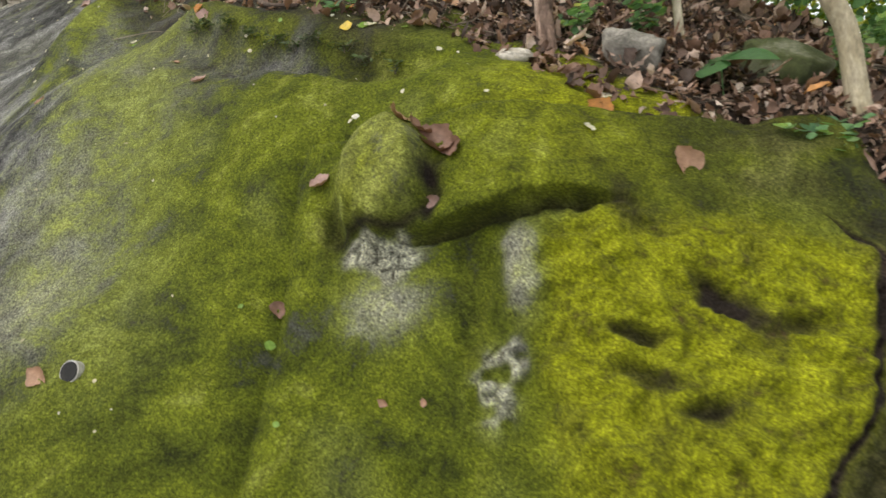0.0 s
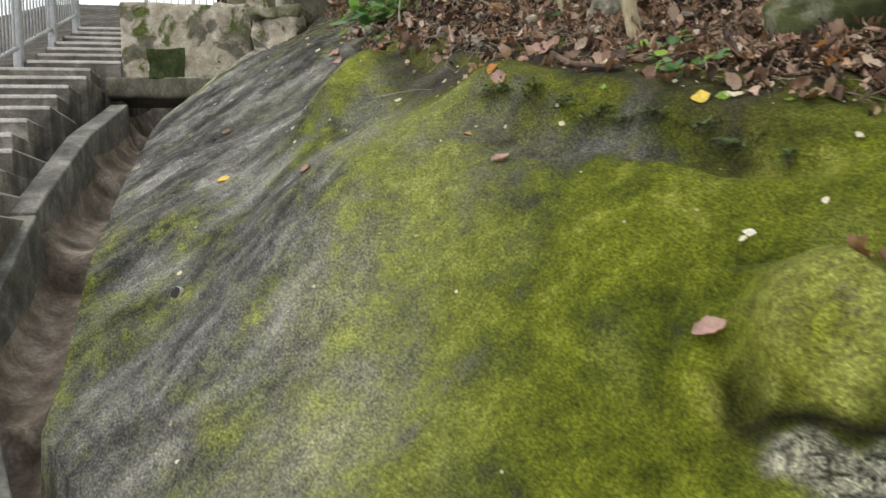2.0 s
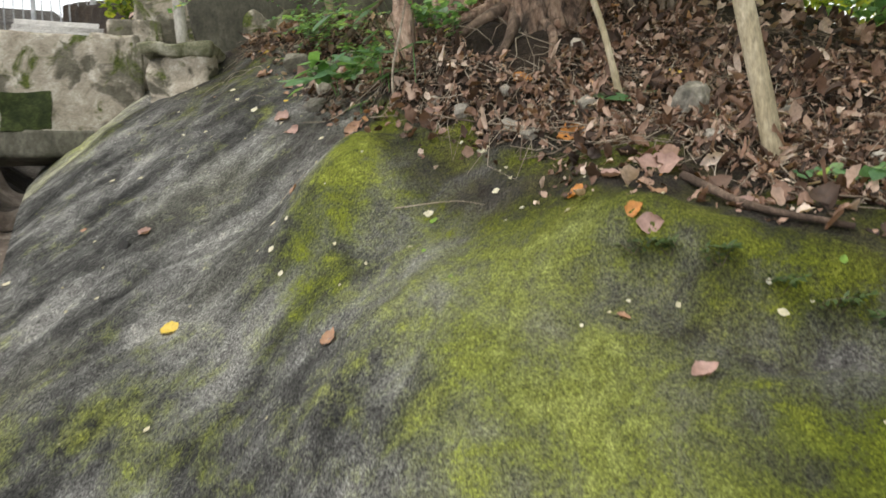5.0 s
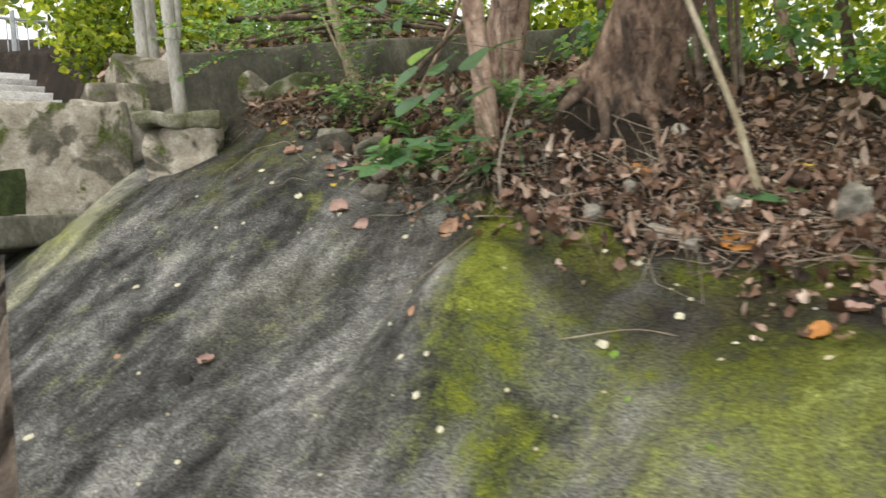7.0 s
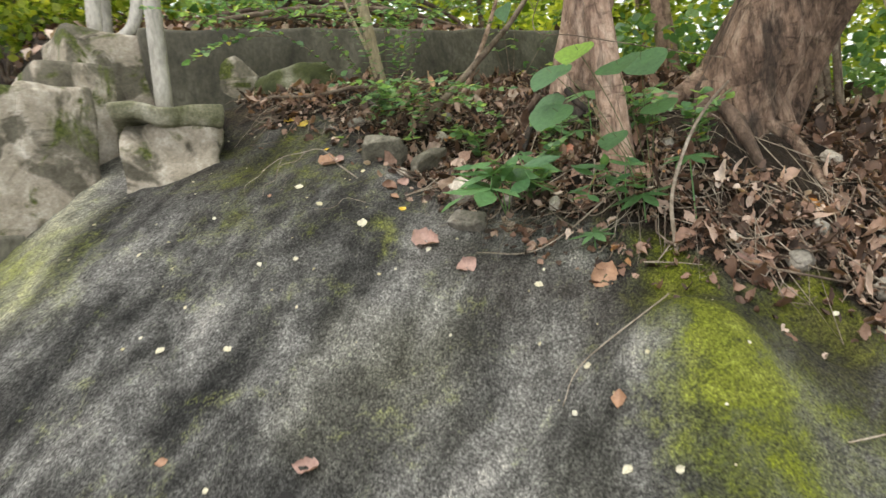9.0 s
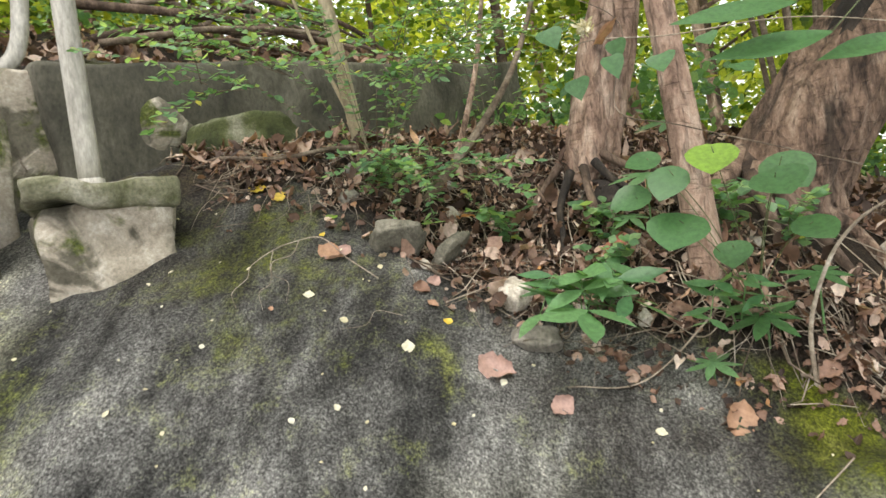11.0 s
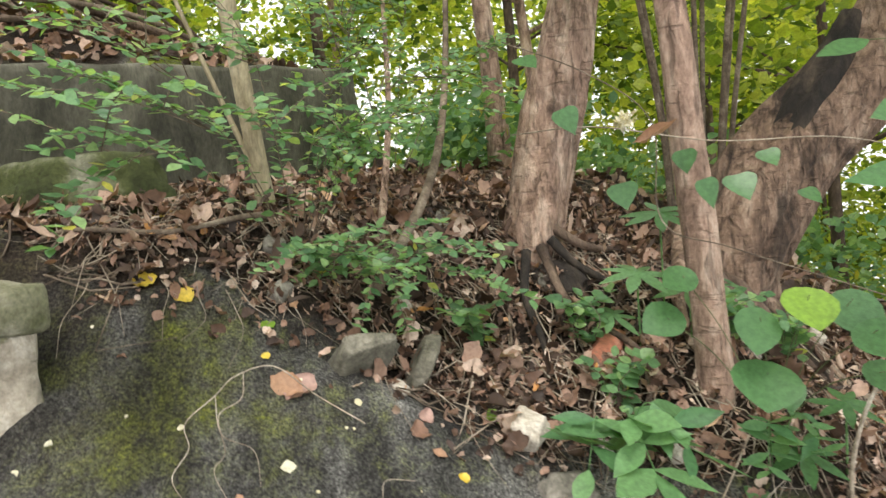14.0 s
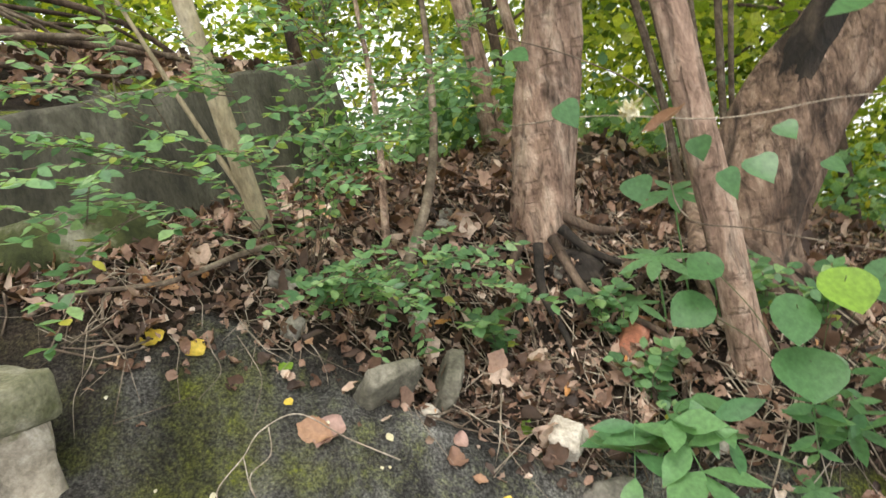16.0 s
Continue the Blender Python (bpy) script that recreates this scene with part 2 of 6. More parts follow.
MAT_MOSS = rough_material("dark_moss", (0.012, 0.02, 0.004), (0.035, 0.05, 0.012), (0.09, 0.11, 0.03), 14, 120, 1.0, 0.8, 0.015)
MAT_PIPE = rough_material("weathered_pipe", (0.22, 0.21, 0.17), (0.42, 0.4, 0.35), (0.55, 0.53, 0.48), 5, 60, 0.6, 0.2, 0.004, (1, 1, 0.3))
MAT_RAIL = rough_material("galvanised_steel", (0.3, 0.31, 0.33), (0.42, 0.43, 0.45), (0.55, 0.56, 0.57), 9, 80, 0.45, 0.15, 0.003)
MAT_BARK = rotten_bark("pink_brown_bark", (0.14, 0.085, 0.06), (0.41, 0.275, 0.205), (0.68, 0.53, 0.42))
MAT_BARK_OLD = rotten_bark("old_brown_bark", (0.07, 0.044, 0.03), (0.28, 0.185, 0.13), (0.52, 0.39, 0.29))
MAT_BARK_PALE = rough_material("pale_bark", (0.2, 0.16, 0.09), (0.4, 0.34, 0.22), (0.56, 0.5, 0.38), 8, 70, 0.85, 0.5, 0.01, (1, 1, 0.35))
MAT_BARK_DARK = rough_material("dark_bark", (0.02, 0.014, 0.01), (0.09, 0.06, 0.042), (0.32, 0.23, 0.17), 5, 50, 0.95, 0.9, 0.03, (1, 1, 0.4))
MAT_TWIG = rough_material("dry_twig", (0.06, 0.042, 0.028), (0.16, 0.12, 0.085), (0.36, 0.3, 0.23), 12, 90, 0.9, 0.4, 0.004)
MAT_ROOT = rough_material("bleached_root", (0.16, 0.125, 0.09), (0.34, 0.28, 0.21), (0.56, 0.5, 0.41), 10, 80, 0.85, 0.3, 0.004)
MAT_STONE = rough_material("grey_stone", (0.09, 0.085, 0.07), (0.25, 0.23, 0.19), (0.5, 0.46, 0.4), 9, 70, 0.9, 0.7, 0.012, None, 0.25)
MAT_SLAB = rough_material("lichened_slab", (0.05, 0.048, 0.036), (0.15, 0.14, 0.105), (0.3, 0.28, 0.22), 9, 80, 0.95, 0.8, 0.012)
MAT_STONE_PALE = rough_material("pale_stone", (0.3, 0.26, 0.2), (0.5, 0.45, 0.37), (0.7, 0.66, 0.58), 12, 80, 0.9, 0.7, 0.01)
MAT_BRICK = rough_material("broken_brick", (0.16, 0.06, 0.035), (0.32, 0.12, 0.07), (0.45, 0.22, 0.15), 12, 80, 0.9, 0.6, 0.01)
MAT_LITTER = leaf_material("dry_leaf_litter", [(0.0, (0.03, 0.018, 0.012)), (0.3, (0.10, 0.058, 0.038)), (0.55, (0.22, 0.125, 0.082)), (0.74, (0.37, 0.24, 0.175)), (0.9, (0.50, 0.37, 0.29)), (0.98, (0.70, 0.58, 0.48)), (1.0, (0.52, 0.24, 0.06))], 0.65, 0.12)
MAT_LEAF_TAN = leaf_material("tan_dry_leaf", [(0.0, (0.26, 0.13, 0.075)), (1.0, (0.42, 0.26, 0.16))], 0.6, 0.12)
MAT_LEAF_BROWN = leaf_material("brown_dead_leaf", [(0.0, (0.13, 0.07, 0.045)), (1.0, (0.28, 0.16, 0.11))], 0.65, 0.12)
MAT_LEAF_PINK = leaf_material("pinkish_dry_leaf", [(0.0, (0.27, 0.15, 0.12)), (1.0, (0.46, 0.31, 0.26))], 0.6, 0.12)
MAT_LEAF_ORANGE = leaf_material("orange_dead_leaf", [(0.0, (0.45, 0.18, 0.04)), (1.0, (0.55, 0.25, 0.06))], 0.55, 0.2)
MAT_LEAF_YELLOW = leaf_material("yellow_fallen_leaf", [(0.0, (0.6, 0.42, 0.04)), (1.0, (0.7, 0.52, 0.08))], 0.5, 0.2)
MAT_LEAF_CREAM = leaf_material("cream_petal", [(0.0, (0.55, 0.5, 0.3)), (1.0, (0.7, 0.68, 0.55))], 0.6, 0.2)
MAT_LEAF_LIME = leaf_material("lime_leaf", [(0.0, (0.15, 0.3, 0.03)), (1.0, (0.24, 0.38, 0.05))], 0.45, 0.3)
MAT_GREEN = leaf_material("shrub_leaf", [(0.0, (0.08, 0.18, 0.085)), (0.6, (0.18, 0.35, 0.16)), (0.96, (0.33, 0.50, 0.22)), (1.0, (0.5, 0.48, 0.08))], 0.36, 0.5)
MAT_BROAD = leaf_material("broad_leaf", [(0.0, (0.04, 0.115, 0.05)), (0.7, (0.085, 0.195, 0.07)), (1.0, (0.16, 0.29, 0.065))], 0.33, 0.35)
MAT_FROND = leaf_material("frond_leaf", [(0.0, (0.075, 0.19, 0.08)), (1.0, (0.17, 0.33, 0.135))], 0.4, 0.4)
MAT_TUFT = leaf_material("dark_tuft_leaf", [(0.0, (0.03, 0.06, 0.012)), (1.0, (0.08, 0.13, 0.03))], 0.6, 0.2)
MAT_CANOPY = leaf_material("canopy_leaf", [(0.0, (0.05, 0.1, 0.02)), (0.4, (0.22, 0.33, 0.05)), (1.0, (0.54, 0.6, 0.12))], 0.45, 0.62)
MAT_BLACK = rough_material("pipe_bore_black", (0.006, 0.006, 0.005), (0.012, 0.011, 0.01), (0.03, 0.028, 0.024), 20, 90, 0.8, 0.5, 0.005)

MAT_STALK = rough_material("green_stalk", (0.05, 0.07, 0.025), (0.11, 0.14, 0.05), (0.2, 0.22, 0.1), 15, 90, 0.6, 0.2, 0.002)


# ---------------------------------------------------------------- tools for building
def part(name, bm, material, parent=None, label="", smooth=False):
    """Links a bmesh as one mesh object, under a thing or part when given."""
    me = bpy.data.meshes.new(name)
    bm.to_mesh(me)
    bm.free()
    return link_mesh(name, me, material, parent, label, smooth)


def link_mesh(name, me, material, parent=None, label="", smooth=False):
    me.materials.append(material)
    if smooth:
        me.polygons.foreach_set("use_smooth", [True] * len(me.polygons))
    ob = new(name, me)
    if parent:
        ob.parent = parent
        ob.matrix_parent_inverse = parent.matrix_world.inverted()
    if label:
        ob["label"] = label
    return ob


def from_arrays(name, verts, faces, material, parent=None, label="", smooth=False):
    me = bpy.data.meshes.new(name)
    me.from_pydata([tuple(v) for v in verts], [], [tuple(f) for f in faces])
    return link_mesh(name, me, material, parent, label, smooth)


def thing(name, place, label, category, group="", kind=""):
    ob = new(name)
    ob.empty_display_size = 0.1
    ob.matrix_world = Matrix.Translation(place)
    bpy.context.view_layer.update()
    return tagged(ob, label, category, group, kind)


AZ = radians(16.8)
SA, CA = math.sin(AZ), math.cos(AZ)


def us(u, s):
    """Plan place from across-the-stairs u and along-the-stairs s."""
    return u * CA + s * SA, s * CA - u * SA


def rough_block(bm, size, m, chip=0.012, cuts=3, seed=0, edge=0.03):
    """A cast block with worn edges and slightly uneven faces."""
    rnd = random.Random(seed)
    vs = bmesh.ops.create_cube(bm, size=1.0)["verts"]
    bmesh.ops.scale(bm, vec=size, verts=vs)
    bmesh.ops.bevel(bm, geom=list(bm.edges), offset=min(edge, min(size) * 0.2), segments=2, affect="EDGES", profile=0.6)
    if cuts:
        bmesh.ops.subdivide_edges(bm, edges=[e for e in bm.edges if e.calc_length() > 0.1], cuts=cuts, use_grid_fill=True)
    off = Vector((rnd.uniform(0, 50),) * 3)
    for v in bm.verts:
        p = v.co * 5 + off
        v.co += Vector((noise.noise(p), noise.noise(p + Vector((9, 0, 0))), noise.noise(p + Vector((0, 9, 0))))) * chip
    bmesh.ops.transform(bm, matrix=m, verts=bm.verts)


def block(name, size, m, material, parent=None, label="", chip=0.012, cuts=3, seed=0, edge=0.03):
    bm = bmesh.new()
    rough_block(bm, size, m, chip, cuts, seed, edge)
    return part(name, bm, material, parent, label, True)


def tube(pts, radii, sides=10, rough=0.0, seed=0, cap=True):
    """Vertices and faces of a tube through pts, with uneven girth."""
    pts = [Vector(p) for p in pts]
    verts, faces = [], []
    off = seed * 3.7
    ax = None
    for i, p in enumerate(pts):
        d = (pts[min(i + 1, len(pts) - 1)] - pts[max(i - 1, 0)]).normalized()
        ax = (Vector((1, 0.2, 0.1)) if ax is None else ax)
        a = (ax - d * ax.dot(d)).normalized()
        ax = a
        b = d.cross(a)
        for k in range(sides):
            th = 2 * math.pi * k / sides
            q = a * math.cos(th) + b * math.sin(th)
            r = radii[i] * (1 + rough * noise.noise(Vector((math.cos(th) * 1.5 + off, math.sin(th) * 1.5, p.length * 3.0 + off))))
            if sides > 16:
                r *= 1 + 0.5 * rough * noise.noise(Vector((math.cos(th) * 4 + off, math.sin(th) * 4, p.length * 5.0))) + 0.2 * rough * noise.noise(Vector((math.cos(th) * 9, math.sin(th) * 9 + off, p.length * 22.0)))
            verts.append(p + q * r)
    for i in range(len(pts) - 1):
        for k in range(sides):
            k2 = (k + 1) % sides
            faces.append((i * sides + k, i * sides + k2, (i + 1) * sides + k2, (i + 1) * sides + k))
    if cap:
        faces.append(tuple(range(sides))[::-1])
        faces.append(tuple((len(pts) - 1) * sides + k for k in range(sides)))
    return verts, faces


def smooth_path(ctrl, steps):
    """A smooth line through the control points."""
    c = [Vector(p) for p in ctrl]
    c = [c[0] * 2 - c[1]] + c + [c[-1] * 2 - c[-2]]
    out = []
    for i in range(1, len(c) - 2):
        for k in range(steps):
            t = k / steps
            a, b, d, e = c[i - 1], c[i], c[i + 1], c[i + 2]
            out.append(0.5 * ((2 * b) + (d - a) * t + (2 * a - 5 * b + 4 * d - e) * t * t + (3 * b - a - 3 * d + e) * t ** 3))
    return out + [c[-2]]


def tube_part(name, ctrl, r0, r1, material, parent=None, label="", steps=6, sides=10, rough=0.15, seed=0, flare=0.0):
    pts = smooth_path(ctrl, steps)
    k = len(pts) - 1
    rad = [(r0 + (r1 - r0) * i / k) * (1 + flare * max(0, 1 - i / k * 5) ** 2) for i in range(k + 1)]
    v, f = tube(pts, rad, sides, rough, seed)
    return from_arrays(name, v, f, material, parent, label, True)


# blade outlines, half widths along the length
OVAL = ((0.0, 0.02), (0.15, 0.24), (0.4, 0.42), (0.65, 0.36), (0.85, 0.17), (1.0, 0.0))
LONG = ((0.0, 0.02), (0.2, 0.11), (0.45, 0.16), (0.7, 0.12), (0.9, 0.045), (1.0, 0.0))
ROUND = ((0.0, 0.1), (0.12, 0.38), (0.38, 0.52), (0.62, 0.46), (0.85, 0.24), (1.0, 0.0))
TORN = ((0.0, 0.03), (0.1, 0.2), (0.22, 0.33), (0.33, 0.36), (0.48, 0.43), (0.6, 0.36), (0.74, 0.31), (0.88, 0.14), (1.0, 0.0))
LANCE = ((0.0, 0.02), (0.1, 0.09), (0.25, 0.18), (0.45, 0.22), (0.65, 0.18), (0.85, 0.08), (1.0, 0.0))
HEART = ((0.0, 0.32), (0.05, 0.45), (0.22, 0.52), (0.45, 0.43), (0.7, 0.24), (0.88, 0.08), (1.0, 0.0))
PINNA = ((0.0, 0.03), (0.3, 0.28), (0.6, 0.25), (0.85, 0.1), (1.0, 0.0))
CHIP = ((0.0, 0.1), (0.5, 0.4), (1.0, 0.08))


def blades(rng, place, size, facing, spread=1.0, outline=OVAL, curl=0.25, fold=0.2, up_dir=None, crumple=0.0):
    """Many leaf blades as arrays. facing: (n, 3) normals; up_dir: (n, 3) blade directions or None for any."""
    n = len(place)
    nr = facing + rng.normal(0, 0.35 * spread, (n, 3))
    nr /= np.linalg.norm(nr, axis=1, keepdims=True)
    d = rng.normal(0, 1, (n, 3)) if up_dir is None else up_dir + rng.normal(0, 0.25 * spread, (n, 3))
    d -= nr * (d * nr).sum(1, keepdims=True)
    d /= np.linalg.norm(d, axis=1, keepdims=True) + 1e-9
    w = np.cross(nr, d)
    rows = len(outline)
    cu = curl * rng.uniform(-0.6, 1.2, n)
    fo = fold * rng.uniform(0.2, 1.3, n)
    wid = rng.uniform(0.8, 1.2, n)
    verts = np.zeros((n, rows * 3, 3))
    for i, (t, hw) in enumerate(outline):
        mid = place + d * (size * t)[:, None] + nr * (size * cu * t * t)[:, None]
        side = (size * hw * wid)
        lift = nr * (side * fo * 2)[:, None]
        verts[:, i * 3] = mid - w * side[:, None] + lift
        verts[:, i * 3 + 1] = mid
        verts[:, i * 3 + 2] = mid + w * side[:, None] + lift
    if crumple:
        verts += rng.normal(0, 1, verts.shape) * (size * crumple)[:, None, None]
    f = []
    for i in range(rows - 1):
        a = i * 3
        f += [(a, a + 1, a + 4, a + 3), (a + 1, a + 2, a + 5, a + 4)]
    f = np.array(f)
    faces = (f[None] + (np.arange(n) * rows * 3)[:, None, None]).reshape(-1, 4)
    return verts.reshape(-1, 3), faces


def blade_mesh(name, arrays, material, parent=None, label=""):
    vs, fs, k = [], [], 0
    for v, f in arrays:
        vs.append(v)
        fs.append(f + k)
        k += len(v)
    v, f = np.concatenate(vs), np.concatenate(fs)
    me = bpy.data.meshes.new(name)
    me.vertices.add(len(v))
    me.vertices.foreach_set("co", v.astype(np.float32).ravel())
    me.loops.add(f.size)
    me.loops.foreach_set("vertex_index", f.astype(np.int32).ravel())
    me.polygons.add(len(f))
    me.polygons.foreach_set("loop_start", (np.arange(len(f)) * f.shape[1]).astype(np.int32))
    me.update(calc_edges=True)
    me.validate()
    return link_mesh(name, me, material, parent, label, True)


# ---------------------------------------------------------------- the shape of the ground
FACE_POLY = (2.361, 0.764, 0.469, 0.024, -0.019, -0.024)
FACE_SWELLS = ((1.3, 1.7, 0.5, -0.03), (1.6, 2.6, 0.5, 0.33), (1.55, 4.88, 0.3, 0.33), (0.5, 2.5, 0.5, 0.08), (1.5, 5.9, 0.6, -0.07), (1.2, 7.6, 0.6, 0.07), (1.0, 3.9, 0.6, 0.24), (2.0, 3.4, 0.5, 0.42), (1.9, 1.65, 0.45, 0.28), (2.3, 1.1, 0.5, 0.12))
SETTLE = ((2.20, 5.10, 0.154), (2.20, 2.40, 0.139), (1.30, 3.30, 0.095), (2.20, 0.60, -0.178), (2.65, 6.00, -0.185), (3.10, 3.75, -0.077), (1.30, 3.75, 0.107), (1.75, 6.45, 0.066), (1.75, 5.10, -0.089), (1.30, 1.50, -0.274), (1.75, 1.50, 0.137), (0.40, 5.10, 0.089), (1.75, 1.95, 0.120), (0.40, 2.85, 0.068), (2.65, 3.30, -0.082), (1.30, 2.40, -0.048), (0.40, 4.20, -0.061), (2.20, 4.65, 0.056), (2.65, 5.10, 0.091))
BANK_POLY = (2.693, 0.611, 0.383, -0.0695, 0.065, -0.0217)


def poly(c, x, y):
    a, b = x - 1.5, y - 4.0
    return c[0] + c[1] * a + c[2] * b + c[3] * a * a + c[4] * a * b + c[5] * b * b


def face_height(x, y):
    z = poly(FACE_POLY, x, y)
    for cx, cy, r, h in FACE_SWELLS:
        z = z + h * np.exp(-((x - cx) ** 2 + (y - cy) ** 2) / r ** 2)
    return z


def bank_height(x, y):
    xx = np.clip(x, -1, 6.2)
    yy = np.clip(y, 0.0, 7.6)
    z = poly(BANK_POLY, xx, yy) + 0.28 * np.minimum(y - yy, 0)
    cap = 4.46 - 0.03 * np.maximum(x - 4, 0)
    h = np.clip(0.5 + 0.5 * (cap - z) / 0.35, 0, 1)
    return cap + (z - cap) * h - 0.35 * h * (1 - h)


def bump(x, y, cx, cy, rx, ry, turn=0.0):
    c, s = math.cos(turn), math.sin(turn)
    a, b = (x - cx) * c + (y - cy) * s, -(x - cx) * s + (y - cy) * c
    return np.exp(-((a / rx) ** 2 + (b / ry) ** 2) ** 2)


def lattice(x, y, cell, seed):
    """Smooth value noise, -1 to 1."""
    fx, fy = x / cell, y / cell
    ix, iy = np.floor(fx).astype(np.int64), np.floor(fy).astype(np.int64)
    tx, ty = fx - ix, fy - iy
    tx, ty = tx * tx * (3 - 2 * tx), ty * ty * (3 - 2 * ty)

    def h(a, b):
        v = (a * 374761393 + b * 668265263 + seed * 974711) & 0x7FFFFFFF
        v = ((v ^ (v >> 13)) * 1274126177) & 0x7FFFFFFF
        return (v ^ (v >> 16)) / 0x3FFFFFFF % 2 - 1
    return (h(ix, iy) * (1 - tx) + h(ix + 1, iy) * tx) * (1 - ty) + (h(ix, iy + 1) * (1 - tx) + h(ix + 1, iy + 1) * tx) * ty


def crest_x(y):
    """Where the sprayed concrete ends and the soil begins."""
    return np.interp(y, (-2, 1.4, 1.8, 2.3, 2.9, 3.3, 4.1, 4.9, 5.5, 5.94, 6.3, 6.6, 7.2, 7.5, 9), (2.9, 2.46, 2.42, 2.34, 2.16, 2.16, 2.14, 2.0, 2.04, 2.2, 2.33, 2.42, 2.36, 2.5, 3.6))


def soil_share(x, y):
    """0 on the sprayed concrete, 1 on the bank behind its crest."""
    d = x - crest_x(y) + 0.10 * lattice(x, y, 0.23, 5) + 0.06 * lattice(x, y, 0.07, 6)
    return np.clip((d + 0.03) / 0.1, 0, 1)


def shelf_share(x, y):
    """The wet muddy shelf between the broken step and the litter."""
    edge = np.interp(y, (2.0, 2.3, 2.6, 2.9, 3.17, 3.59, 3.97, 4.2, 4.5), (2.4, 2.2, 2.05, 1.92, 1.8, 1.68, 1.8, 2.02, 2.2))
    return np.clip((x - edge + 0.05 * lattice(x, y, 0.2, 52) + 0.03 * lattice(x, y, 0.06, 53)) / 0.08, 0, 1)


def local_forms(x, y):
    """Settled ground, a broken step along the face and the mossy block at the crest."""
    z = 0.0
    for cx, cy, h in SETTLE:
        z = z + h * np.exp(-((x - cx) ** 2 + (y - cy) ** 2) / 0.25)
    z = z + 0.05 * bump(x, y, 1.62, 4.86, 0.16, 0.14) - 0.03 * bump(x, y, 1.93, 4.62, 0.07, 0.2)
    # a low broken step along the face under the bank
    line = (x - 1.74) * 0.93 + (y - 3.1) * 0.36 + 0.05 * lattice(x, y, 0.18, 23)
    along = np.exp(-(((x - 1.82) * -0.36 + (y - 2.9) * 0.93) / 0.78) ** 6)
    z = z + along * (0.13 / (1 + np.exp(-line / 0.012)) - 0.075) * np.exp(-(line / 0.35) ** 2) - 0.07 * along * np.exp(-((line + 0.06) / 0.07) ** 2)
    return z


# the face of the broken outcrop: its middle, the way across it, up it and out of it
OUT_O, OUT_A, OUT_B, OUT_N = (np.array(v) for v in ((1.737, 1.491, 1.354), (0.5812, -0.8137, 0.0), (0.4180, 0.2986, 0.8580), (-0.6982, -0.4987, 0.5137)))


def ground(x, y, fine=True):
    """The ground, let down behind the outcrop that is set into it."""
    x, y = np.asarray(x, float), np.asarray(y, float)
    z = open_ground(x, y, fine)
    p = np.stack([x, y, z], -1) - OUT_O
    a, b, n = p @ OUT_A, p @ OUT_B, p @ OUT_N
    return z - 0.34 * np.exp(-((a - 0.19) / 1.01) ** 12 - ((b + 0.16) / 0.69) ** 12 - (n / 0.45) ** 8)


def open_ground(x, y, fine=True):
    a, b = face_height(x, y), bank_height(x, y)
    k = 0.07
    h = np.clip(0.5 + 0.5 * (b - a) / k, 0, 1)
    z = b + (a - b) * h - k * h * (1 - h)
    if fine:
        on = 1 - soil_share(x, y)
        z = z + 0.028 * lattice(x, y, 0.42, 1) + 0.012 * lattice(x, y, 0.17, 2) + 0.008 * lattice(x, y, 0.08, 3) + 0.006 * lattice(x, y, 0.045, 4)
        z = z + (1 - on) * (0.04 * lattice(x, y, 0.3, 7) + 0.025 * lattice(x, y, 0.12, 8))
    z = z + local_forms(x, y)
    behind = (x - 2.4) * 0.416 + (y - 7.9) * 0.909 - 0.12
    high = 4.92 + 0.12 * (x - 2.4) + 0.33 * np.maximum(behind, 0) + 0.05 * lattice(x, y, 0.5, 31)
    share = np.clip(behind / 0.06, 0, 1) * np.clip((6.1 - x) / 0.3, 0, 1) * np.clip((x - 1.75 - 0.5 * np.clip(y - 8.6, 0, 1.4)) / 0.3, 0, 1)
    return z + np.maximum(high - z, 0) * share


def ground_at(x, y):
    return float(ground(np.array([x]), np.array([y]))[0])


def ground_normal(x, y):
    e = 0.03
    gx = (ground(x + e, y, False) - ground(x - e, y, False)) / (2 * e)
    gy = (ground(x, y + e, False) - ground(x, y - e, False)) / (2 * e)
    n = np.stack([-gx, -gy, np.ones_like(gx)], -1)
    return n / np.linalg.norm(n, axis=-1, keepdims=True)


def edge_u(s):
    """Foot of the sprayed face beside the channel."""
    return np.interp(s, (-4, 0, 1.35, 2.3, 3.9, 6, 9.0, 9.5), (3.0, 1.05, 0.22, -0.35, -1.31, -1.40, -1.31, -1.31))


